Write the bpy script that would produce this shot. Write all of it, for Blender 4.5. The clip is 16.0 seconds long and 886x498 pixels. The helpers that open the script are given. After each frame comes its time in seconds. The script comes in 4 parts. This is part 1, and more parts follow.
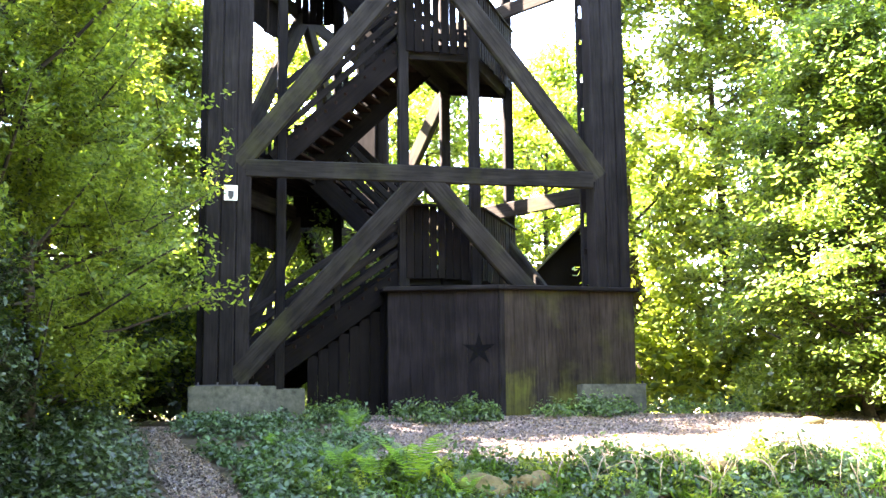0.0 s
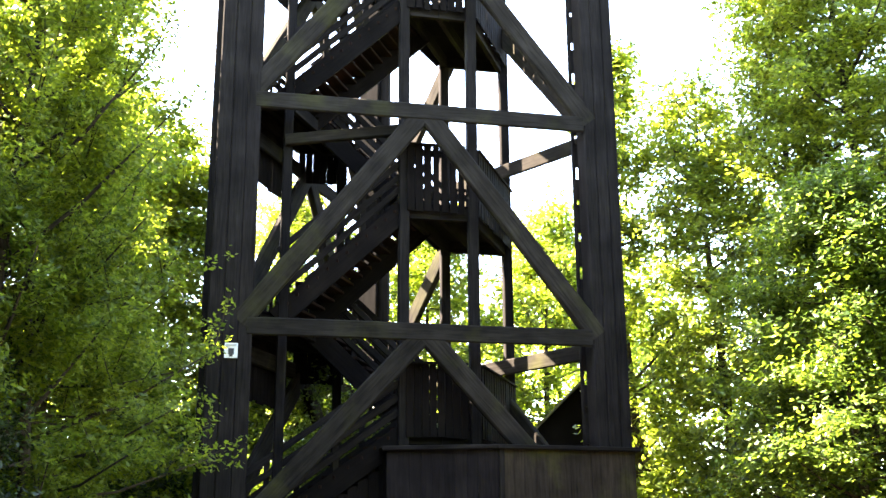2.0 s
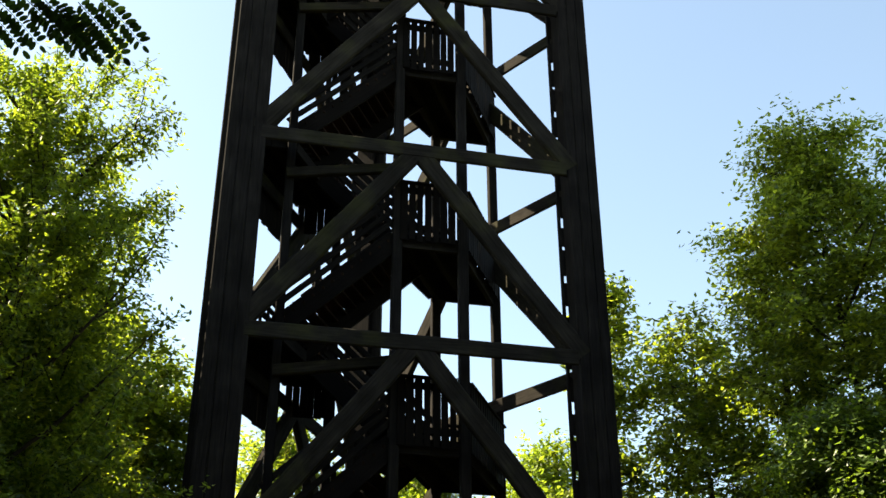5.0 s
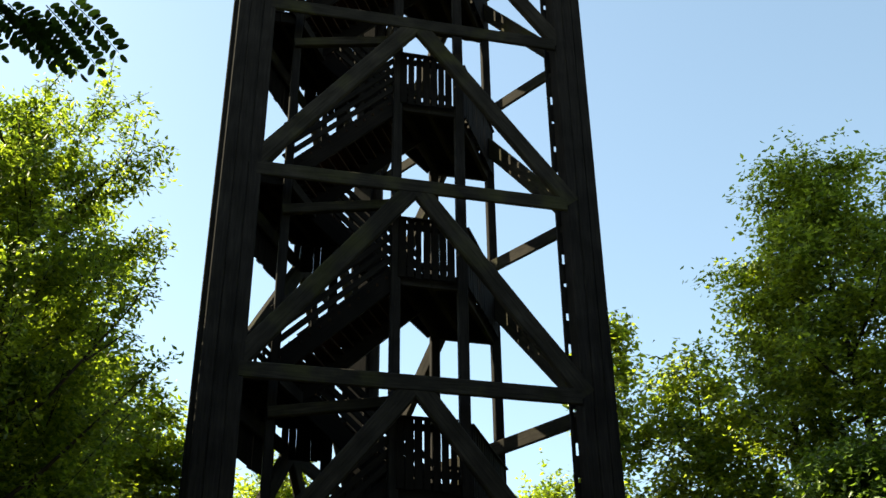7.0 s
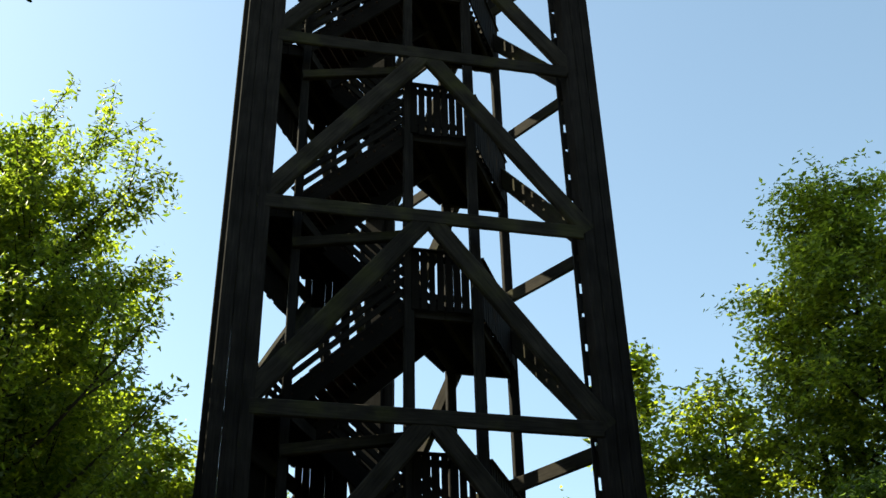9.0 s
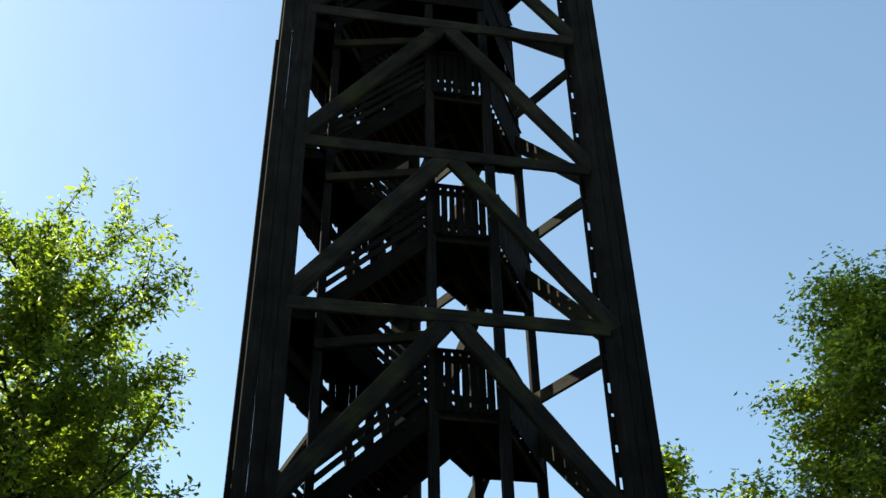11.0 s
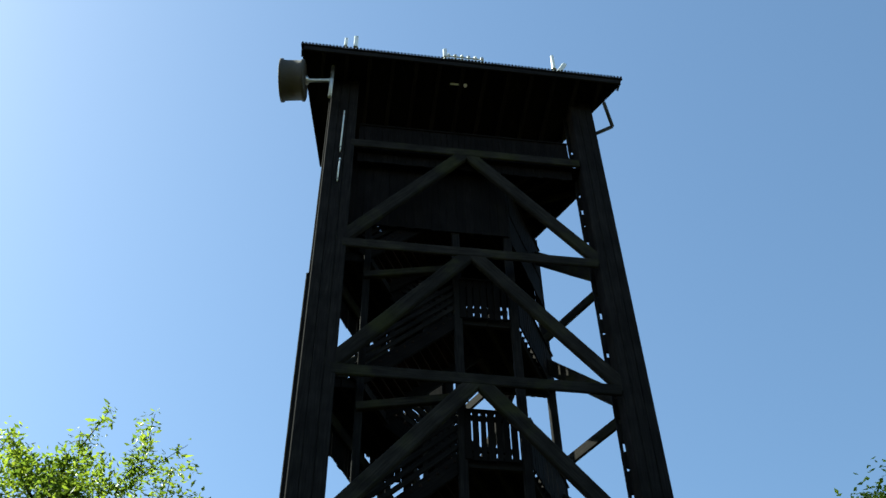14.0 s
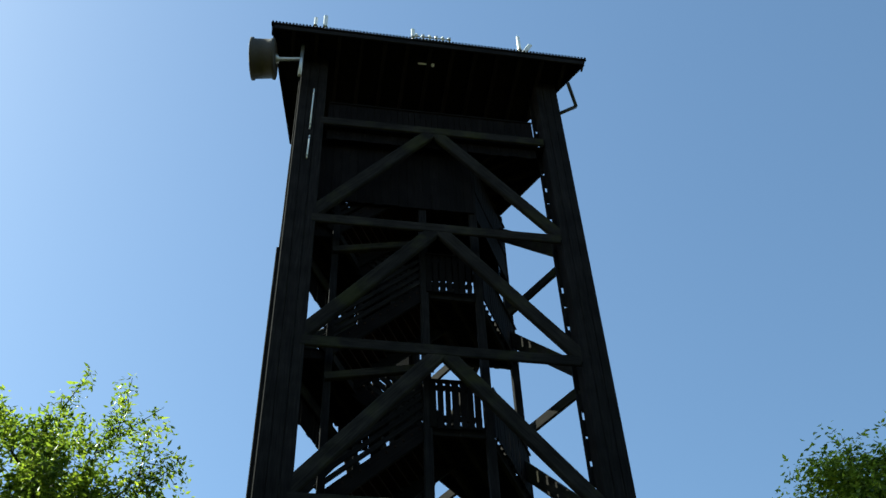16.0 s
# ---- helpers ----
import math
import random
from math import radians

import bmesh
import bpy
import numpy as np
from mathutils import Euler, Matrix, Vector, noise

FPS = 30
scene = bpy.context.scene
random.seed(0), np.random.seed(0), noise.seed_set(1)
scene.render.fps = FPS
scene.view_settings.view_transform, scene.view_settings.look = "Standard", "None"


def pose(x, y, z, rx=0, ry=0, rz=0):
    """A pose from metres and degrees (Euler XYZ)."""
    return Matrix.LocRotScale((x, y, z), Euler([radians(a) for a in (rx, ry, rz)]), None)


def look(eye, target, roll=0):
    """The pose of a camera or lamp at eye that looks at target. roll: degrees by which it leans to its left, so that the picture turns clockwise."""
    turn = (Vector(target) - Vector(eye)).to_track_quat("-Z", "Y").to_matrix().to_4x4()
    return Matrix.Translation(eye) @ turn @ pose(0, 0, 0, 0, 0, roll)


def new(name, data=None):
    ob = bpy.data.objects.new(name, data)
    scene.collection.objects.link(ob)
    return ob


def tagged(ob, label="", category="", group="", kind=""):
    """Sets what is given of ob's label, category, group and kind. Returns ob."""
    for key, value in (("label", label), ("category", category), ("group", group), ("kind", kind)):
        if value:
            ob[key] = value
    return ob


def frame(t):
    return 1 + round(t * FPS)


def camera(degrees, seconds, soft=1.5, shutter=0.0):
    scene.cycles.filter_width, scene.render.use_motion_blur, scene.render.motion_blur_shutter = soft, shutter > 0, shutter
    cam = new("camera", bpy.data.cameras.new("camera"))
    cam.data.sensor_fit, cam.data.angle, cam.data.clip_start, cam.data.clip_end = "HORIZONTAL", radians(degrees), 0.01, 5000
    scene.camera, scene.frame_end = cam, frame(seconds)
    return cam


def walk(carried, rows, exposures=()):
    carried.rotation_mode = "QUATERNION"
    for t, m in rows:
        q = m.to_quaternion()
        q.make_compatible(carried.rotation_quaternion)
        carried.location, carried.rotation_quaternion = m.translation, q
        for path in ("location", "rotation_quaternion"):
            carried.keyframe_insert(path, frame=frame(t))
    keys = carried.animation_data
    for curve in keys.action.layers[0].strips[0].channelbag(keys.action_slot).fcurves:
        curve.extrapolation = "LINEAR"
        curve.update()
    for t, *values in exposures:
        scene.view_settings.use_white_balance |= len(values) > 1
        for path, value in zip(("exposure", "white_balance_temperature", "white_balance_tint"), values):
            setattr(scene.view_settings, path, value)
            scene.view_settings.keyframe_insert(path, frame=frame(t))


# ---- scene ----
cam = camera(43.16, 16.0)
# seconds, x, y, z, pitch, roll, yaw
PATH = [
    (0.0, pose(-0.007, -0.028, 1.571, 98.36, 0.56, 0.10)),
    (0.5, pose(0.005, -0.058, 1.614, 99.29, 0.62, 0.15)),
    (1.0, pose(0.007, -0.099, 1.650, 101.23, 0.55, 0.12)),
    (1.5, pose(0.014, -0.122, 1.675, 103.52, 0.48, 0.13)),
    (2.0, pose(0.012, -0.134, 1.693, 106.03, 0.38, 0.11)),
    (2.5, pose(0.007, -0.136, 1.669, 108.50, 0.31, 0.07)),
    (3.0, pose(0.016, -0.021, 1.570, 111.33, 0.38, 0.10)),
    (3.5, pose(0.019, 0.127, 1.554, 113.60, 0.33, -0.03)),
    (4.0, pose(0.002, 0.281, 1.577, 115.64, 0.26, -0.21)),
    (4.5, pose(-0.020, 0.401, 1.623, 117.19, 0.26, -0.37)),
    (5.0, pose(-0.025, 0.534, 1.700, 118.49, 0.15, -0.54)),
    (7.5, pose(-0.120, 1.077, 1.942, 120.51, 0.78, -0.52)),
    (8.0, pose(-0.131, 1.213, 1.942, 120.71, 1.11, -0.14)),
    (8.5, pose(-0.121, 1.362, 1.978, 121.32, 1.22, 0.24)),
    (9.0, pose(-0.099, 1.538, 2.000, 122.62, 1.15, 0.59)),
    (9.5, pose(-0.062, 1.642, 1.989, 124.08, 1.01, 0.94)),
    (12.0, pose(0.130, 2.079, 1.912, 132.05, 1.03, 3.55)),
    (12.5, pose(0.164, 2.135, 1.875, 134.48, 1.14, 4.19)),
    (13.0, pose(0.259, 2.169, 1.806, 137.36, 1.31, 5.17)),
    (13.5, pose(0.310, 2.090, 1.834, 139.15, 1.08, 5.35)),
    (14.0, pose(0.391, 2.018, 1.811, 140.25, 0.79, 5.46)),
    (14.5, pose(0.480, 1.933, 1.770, 140.37, 0.62, 5.59)),
    (15.0, pose(0.527, 1.814, 1.643, 140.12, 0.71, 5.45)),
    (15.5, pose(0.525, 1.671, 1.365, 139.62, 1.33, 4.91)),
    (16.0, pose(0.491, 1.574, 1.147, 139.14, 1.83, 4.27)),
]
EXPOSURES = [(0.0, 5.95, 7200, 21), (1.0, 5.85, 7200, 20), (1.6, 5.5, 7400, 17), (2.2, 4.65, 7900, 13), (2.8, 3.4, 8300, 11), (3.5, 2.65, 8500, 10), (5.0, 2.25, 8400, 4), (9.0, 1.95, 7900, -4), (11.5, 1.7, 6900, -4), (13.0, 1.5, 6200, -5), (16.0, 1.25, 6100, -6)]
walk(cam, PATH, EXPOSURES)

# ---- light ----
SUN_AZ, SUN_EL = 81.0, 46.0          # degrees to the left of straight ahead, and above the horizon
world = bpy.data.worlds.new("sky")
scene.world = world
world.use_nodes = True
wn = world.node_tree.nodes
sky = wn.new("ShaderNodeTexSky")
sky.sky_type = "NISHITA"
sky.sun_disc = False
sky.sun_elevation = radians(SUN_EL)
sky.sun_rotation = radians(-SUN_AZ)
sky.air_density, sky.dust_density, sky.ozone_density = 1.0, 0.8, 1.6
wn["Background"].inputs["Strength"].default_value = 0.09
world.node_tree.links.new(sky.outputs[0], wn["Background"].inputs[0])
sun_way = Vector((-math.sin(radians(SUN_AZ)) * math.cos(radians(SUN_EL)), math.cos(radians(SUN_AZ)) * math.cos(radians(SUN_EL)), math.sin(radians(SUN_EL))))
sun_data = bpy.data.lights.new("sun", "SUN")
sun_data.energy, sun_data.angle, sun_data.color = 5.0, radians(0.53), (1.0, 0.94, 0.84)
sun = new("sun", sun_data)
sun.matrix_world = look(sun_way * 60, (0, 0, 0))

# ---- materials ----


def material(name, rough=0.8, spec=0.3):
    m = bpy.data.materials.new(name)
    m.use_nodes = True
    nt = m.node_tree
    b = nt.nodes["Principled BSDF"]
    b.inputs["Roughness"].default_value = rough
    b.inputs["Specular IOR Level"].default_value = spec
    return m, nt, b


def node(nt, kind, links=(), **values):
    n = nt.nodes.new(kind)
    for k, v in values.items():
        if k in n.inputs:
            n.inputs[k].default_value = v
        else:
            n.inputs[k.replace("_", " ")].default_value = v
    for sock, src in links:
        nt.links.new(src, n.inputs[sock])
    return n


def ramp(nt, src, stops):
    n = nt.nodes.new("ShaderNodeValToRGB")
    els = n.color_ramp.elements
    while len(els) < len(stops):
        els.new(0.5)
    for e, (p, c) in zip(els, stops):
        e.position, e.color = p, (*c, 1)
    nt.links.new(src, n.inputs[0])
    return n


def mix(nt, fac, a, b, mode="MIX"):
    n = nt.nodes.new("ShaderNodeMix")
    n.data_type, n.blend_type = "RGBA", mode
    for sock, v in ((0, fac), (6, a), (7, b)):
        if isinstance(v, (int, float)):
            n.inputs[sock].default_value = v
        elif isinstance(v, tuple):
            n.inputs[sock].default_value = (*v, 1)
        else:
            nt.links.new(v, n.inputs[sock])
    return n.outputs[2]


def bump(nt, b, height, strength=0.4, distance=0.01):
    n = node(nt, "ShaderNodeBump", [("Height", height)], Strength=strength, Distance=distance)
    nt.links.new(n.outputs[0], b.inputs["Normal"])


def wood(name, dark, light, green=0.0, rising=False):
    """Weathered timber; its grain runs along the mesh's own z."""
    m, nt, b = material(name, 0.9, 0.06)
    tc = nt.nodes.new("ShaderNodeUVMap")
    oi = nt.nodes.new("ShaderNodeObjectInfo")
    mp = node(nt, "ShaderNodeMapping", [("Vector", tc.outputs[0])], Scale=(28.0, 1.6, 1.0))
    off = node(nt, "ShaderNodeVectorMath", [(0, mp.outputs[0])])
    nt.links.new(oi.outputs["Random"], off.inputs[1])
    scaled = node(nt, "ShaderNodeMath", [(0, oi.outputs["Random"])])
    scaled.operation, scaled.inputs[1].default_value = "MULTIPLY", 37.0
    nt.links.new(scaled.outputs[0], off.inputs[1])
    grain = node(nt, "ShaderNodeTexNoise", [("Vector", off.outputs[0])], Scale=1.0, Detail=6.0, Roughness=0.65)
    geo = nt.nodes.new("ShaderNodeNewGeometry")
    blot = node(nt, "ShaderNodeTexNoise", [("Vector", geo.outputs["Position"])], Scale=1.7, Detail=4.0)
    col = ramp(nt, grain.outputs[0], [(0.3, dark), (0.72, light)])
    dull = ramp(nt, blot.outputs[0], [(0.35, (0.62, 0.6, 0.58)), (0.7, (1.15, 1.12, 1.08))])
    c = mix(nt, 1.0, col.outputs[0], dull.outputs[0], "MULTIPLY")
    tone = ramp(nt, oi.outputs["Random"], [(0.0, (0.8, 0.8, 0.8)), (1.0, (1.15, 1.12, 1.1))])
    c = mix(nt, 1.0, c, tone.outputs[0], "MULTIPLY")
    if green:
        moss = node(nt, "ShaderNodeTexNoise", [("Vector", geo.outputs["Position"])], Scale=0.9, Detail=5.0, Roughness=0.6)
        mk = ramp(nt, moss.outputs[0], [(0.5, (0, 0, 0)), (0.72, (green, green, green))])
        c = mix(nt, mk.outputs[0], c, (0.085, 0.088, 0.018))
    if rising:
        sep = node(nt, "ShaderNodeSeparateXYZ", [("Vector", geo.outputs["Position"])])
        patch = node(nt, "ShaderNodeTexNoise", [("Vector", geo.outputs["Position"])], Scale=1.1, Detail=5.0, Roughness=0.65)
        level = node(nt, "ShaderNodeMath", [(0, patch.outputs[0])])
        level.operation, level.inputs[1].default_value, level.inputs[2].default_value = "MULTIPLY_ADD", 2.4, 0.42
        gap = node(nt, "ShaderNodeMath", [(0, level.outputs[0]), (1, sep.outputs["Z"])])
        gap.operation = "SUBTRACT"
        streak = node(nt, "ShaderNodeMath", [(0, gap.outputs[0]), (1, grain.outputs[0])])
        streak.operation = "ADD"
        mk = ramp(nt, streak.outputs[0], [(0.05, (0, 0, 0)), (0.55, (0.9, 0.9, 0.9))])
        c = mix(nt, mk.outputs[0], c, (0.075, 0.076, 0.016))
    nt.links.new(c, b.inputs["Base Color"])
    bump(nt, b, grain.outputs[0], 0.5, 0.006)
    return m


def speckled(name, stops, scale, rough=0.9, strength=0.5, distance=0.02, detail=6.0):
    m, nt, b = material(name, rough, 0.2)
    geo = nt.nodes.new("ShaderNodeNewGeometry")
    n1 = node(nt, "ShaderNodeTexNoise", [("Vector", geo.outputs["Position"])], Scale=scale, Detail=detail, Roughness=0.7)
    n2 = node(nt, "ShaderNodeTexNoise", [("Vector", geo.outputs["Position"])], Scale=scale * 0.08, Detail=3.0)
    c = ramp(nt, n1.outputs[0], stops)
    d = ramp(nt, n2.outputs[0], [(0.3, (0.7, 0.7, 0.68)), (0.75, (1.2, 1.18, 1.12))])
    nt.links.new(mix(nt, 1.0, c.outputs[0], d.outputs[0], "MULTIPLY"), b.inputs["Base Color"])
    bump(nt, b, n1.outputs[0], strength, distance)
    return m


def leaf_material(name, deep, bright, glow=0.5):
    m = bpy.data.materials.new(name)
    m.use_nodes = True
    nt = m.node_tree
    b = nt.nodes["Principled BSDF"]
    b.inputs["Roughness"].default_value = 0.4
    b.inputs["Specular IOR Level"].default_value = 0.4
    geo = nt.nodes.new("ShaderNodeNewGeometry")
    tone = ramp(nt, geo.outputs["Random Per Island"], [(0.0, deep), (1.0, bright)])
    big = node(nt, "ShaderNodeTexNoise", [("Vector", geo.outputs["Position"])], Scale=0.8, Detail=2.0)
    bt = ramp(nt, big.outputs[0], [(0.3, (0.75, 0.8, 0.8)), (0.7, (1.2, 1.12, 0.95))])
    c = mix(nt, 1.0, tone.outputs[0], bt.outputs[0], "MULTIPLY")
    nt.links.new(c, b.inputs["Base Color"])
    tr = nt.nodes.new("ShaderNodeBsdfTranslucent")
    through_leaf = mix(nt, 1.0, c, (2.1, 2.0, 0.95), "MULTIPLY")
    nt.links.new(through_leaf, tr.inputs[0])
    ms = nt.nodes.new("ShaderNodeMixShader")
    ms.inputs[0].default_value = glow
    nt.links.new(b.outputs[0], ms.inputs[1])
    nt.links.new(tr.outputs[0], ms.inputs[2])
    nt.links.new(ms.outputs[0], nt.nodes["Material Output"].inputs[0])
    return m


def plain(name, color, rough=0.5, metal=0.0):
    m, nt, b = material(name, rough, 0.4)
    b.inputs["Metallic"].default_value = metal
    geo = nt.nodes.new("ShaderNodeNewGeometry")
    n1 = node(nt, "ShaderNodeTexNoise", [("Vector", geo.outputs["Position"])], Scale=14.0, Detail=4.0)
    d = ramp(nt, n1.outputs[0], [(0.3, tuple(0.82 * v for v in color)), (0.7, color)])
    nt.links.new(d.outputs[0], b.inputs["Base Color"])
    return m


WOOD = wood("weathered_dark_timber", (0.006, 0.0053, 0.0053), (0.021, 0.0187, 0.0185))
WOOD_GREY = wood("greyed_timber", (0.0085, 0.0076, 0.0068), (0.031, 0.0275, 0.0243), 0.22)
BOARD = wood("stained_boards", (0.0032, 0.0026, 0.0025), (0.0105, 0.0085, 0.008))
TREAD = wood("brown_tread_boards", (0.007, 0.0042, 0.0034), (0.03, 0.017, 0.0125))
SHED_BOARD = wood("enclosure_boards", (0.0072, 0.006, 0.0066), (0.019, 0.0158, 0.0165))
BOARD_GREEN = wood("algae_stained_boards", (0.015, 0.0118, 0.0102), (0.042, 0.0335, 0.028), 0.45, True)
CONCRETE = speckled("mossy_concrete", [(0.3, (0.036, 0.038, 0.026)), (0.7, (0.125, 0.122, 0.10))], 7.0)
GRAVEL = speckled("leaf_strewn_gravel", [(0.30, (0.022, 0.017, 0.016)), (0.5, (0.10, 0.077, 0.072)), (0.70, (0.26, 0.21, 0.195))], 22.0, detail=10.0)
SOIL = speckled("dark_soil", [(0.3, (0.025, 0.02, 0.013)), (0.7, (0.075, 0.058, 0.035))], 12.0)
BARK = speckled("bark", [(0.3, (0.018, 0.014, 0.01)), (0.7, (0.065, 0.05, 0.037))], 16.0)
STEEL = plain("galvanised_steel", (0.5, 0.5, 0.5), 0.4, 0.8)
WHITE = plain("white_paint", (0.78, 0.78, 0.76), 0.4)
BLACK = plain("black_print", (0.03, 0.03, 0.035), 0.6)
BEIGE = plain("weathered_drum_cover", (0.045, 0.036, 0.026), 0.7)
DARK_STEEL = plain("dark_steel", (0.03, 0.03, 0.034), 0.6)
STONE = speckled("mossy_stone", [(0.3, (0.045, 0.036, 0.012)), (0.7, (0.15, 0.115, 0.05))], 8.0)
LEAF_A = leaf_material("maple_leaves", (0.045, 0.08, 0.016), (0.225, 0.28, 0.053), 0.6)
LEAF_B = leaf_material("lime_leaves", (0.05, 0.09, 0.018), (0.21, 0.27, 0.05), 0.6)
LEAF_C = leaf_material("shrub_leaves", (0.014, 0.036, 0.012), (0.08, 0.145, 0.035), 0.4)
# darker copy of the shrub leaves: shade is put into the colour
LEAF_D = leaf_material("shade_toned_leaves", (0.009, 0.021, 0.006), (0.036, 0.066, 0.016), 0.25)
LEAF_E = leaf_material("light_shrub_leaves", (0.02, 0.045, 0.01), (0.13, 0.20, 0.035), 0.5)
CHIPS = leaf_material("gravel_chips", (0.02, 0.015, 0.015), (0.27, 0.215, 0.2), 0.0)
IVY = leaf_material("ivy_leaves", (0.01, 0.028, 0.01), (0.055, 0.115, 0.035), 0.25)
FERN = leaf_material("fern_fronds", (0.05, 0.12, 0.015), (0.12, 0.22, 0.03), 0.5)

ROOT = speckled("dry_root_bark", [(0.3, (0.16, 0.12, 0.075)), (0.7, (0.42, 0.34, 0.23))], 20.0)

# ---- mesh helpers ----


def thing(name, label="", category="", group="", kind=""):
    return tagged(new(name), label, category, group, kind)


def linked(name, me, mat, parent=None, label=""):
    ob = new(name, me)
    if mat and not me.materials:
        me.materials.append(mat)
    if parent:
        ob.parent = parent
    if label:
        ob["label"] = label
    return ob


def timber_mesh(name, width, depth, length, chamfer=0.012, wobble=0.004, mat=None):
    """A chamfered, slightly uneven timber along z, from 0 to length."""
    c = min(chamfer, width * 0.3, depth * 0.3)
    w, d = width / 2, depth / 2
    ring = [(-w + c, -d), (w - c, -d), (w, -d + c), (w, d - c), (w - c, d), (-w + c, d), (-w, d - c), (-w, -d + c)]
    n = max(2, min(7, int(length / 0.8) + 1))
    verts, faces = [], []
    for k in range(n):
        z = length * k / (n - 1)
        dx, dy = random.uniform(-wobble, wobble), random.uniform(-wobble, wobble)
        verts += [(x + dx, y + dy, z) for x, y in ring]
    for k in range(n - 1):
        for j in range(8):
            a, b2 = k * 8 + j, k * 8 + (j + 1) % 8
            faces.append((a, b2, b2 + 8, a + 8))
    faces += [tuple(range(7, -1, -1)), tuple(range(8 * n - 8, 8 * n))]
    me = bpy.data.meshes.new(name)
    me.from_pydata(verts, [], faces)
    uv = me.uv_layers.new(name="UVMap")
    rim = [0.0]
    for j in range(8):
        p, q = ring[j], ring[(j + 1) % 8]
        rim.append(rim[-1] + math.hypot(q[0] - p[0], q[1] - p[1]))
    for poly in me.polygons:
        for li in poly.loop_indices:
            v = me.loops[li].vertex_index
            if len(poly.vertices) == 4:
                j = v % 8
                first = min(x % 8 for x in poly.vertices)
                wrap = 8 if (j == 0 and 7 in [x % 8 for x in poly.vertices]) else j
                uv.data[li].uv = (rim[wrap], verts[v][2])
            else:
                uv.data[li].uv = (verts[v][0] * 3, verts[v][1])
    if mat:
        me.materials.append(mat)
    return me


def along(p0, p1, face):
    """The pose of a timber from p0 to p1, whose own y points as nearly as can be along face."""
    p0, p1, face = Vector(p0), Vector(p1), Vector(face)
    z = (p1 - p0).normalized()
    y = (face - z * face.dot(z)).normalized()
    x = y.cross(z)
    m = Matrix((x, y, z)).transposed().to_4x4()
    m.translation = p0
    return m


def timber(name, p0, p1, width, depth, face, mat, parent, label="", chamfer=0.012):
    """width: across, depth: along face."""
    p0, p1 = Vector(p0), Vector(p1)
    me = timber_mesh(name, width, depth, (p1 - p0).length, chamfer, mat=mat)
    ob = linked(name, me, mat, parent, label)
    ob.matrix_basis = along(p0, p1, face)
    return ob


def prism(name, outline, z0, z1, mat, parent=None, label=""):
    """A slab over a plan outline, with softened upper and lower edges."""
    bm = bmesh.new()
    low = [bm.verts.new((x, y, z0)) for x, y in outline]
    f = bm.faces.new(low)
    bmesh.ops.recalc_face_normals(bm, faces=[f])
    ext = bmesh.ops.extrude_face_region(bm, geom=[f])
    for v in ext["geom"]:
        if isinstance(v, bmesh.types.BMVert):
            v.co.z = z1
    bmesh.ops.recalc_face_normals(bm, faces=bm.faces)
    bmesh.ops.bevel(bm, geom=list(bm.edges), offset=0.012, segments=2, affect="EDGES")
    uv = bm.loops.layers.uv.new("UVMap")
    for f in bm.faces:
        for lp in f.loops:
            lp[uv].uv = (lp.vert.co.x + lp.vert.co.y, lp.vert.co.z) if abs(f.normal.z) < 0.5 else (lp.vert.co.x, lp.vert.co.y)
    me = bpy.data.meshes.new(name)
    bm.to_mesh(me)
    bm.free()
    return linked(name, me, mat, parent, label)


# ---- the tower's plan: a triangle on three legs ----
BASE = 1.60                                   # eye height over the camera's first ground; heights below count from here
U = Vector((0.9761, 0.2175, 0.0))             # along the front side
W = Vector((0.2997, 0.9540, 0.0))             # along the left side
V = Vector((-0.2175, 0.9761, 0.0))            # square into the tower
RW = Vector((-0.6763, 0.7366, 0.0))           # along the right side, to the back
SIDE = 7.10
LEFT = Vector((-3.84, 19.61, 0.0))


def at(a, b, z=0.0):
    """A point by its way along the front side and along the left side."""
    return LEFT + U * a + W * b + Vector((0, 0, z + BASE))


def plan(a, b):
    return LEFT + U * a + W * b


def up(p, z):
    return Vector((p.x, p.y, z + BASE))


LEG_L, LEG_R, LEG_B = plan(0, 0), plan(SIDE, 0), plan(0, SIDE)
BEAM = [4.16 + 4.38 * k for k in range(6)]               # undersides of the beams
RIGHT_FLOOR = [b - 1.50 for b in BEAM]
LEFT_FLOOR = [b + 0.60 for b in BEAM[:5]]
FOOT = 0.47
TOP_FLOOR = 26.18
ROOF = 29.43

tower = thing("lookout_tower", "dark weathered timber lookout tower on three legs with zigzag stairs", "tower")

def leg_up(p, z, o=None):
    """A point at height z over the leg that stands at p, or over o beside it."""
    return up(p if o is None else o, z)


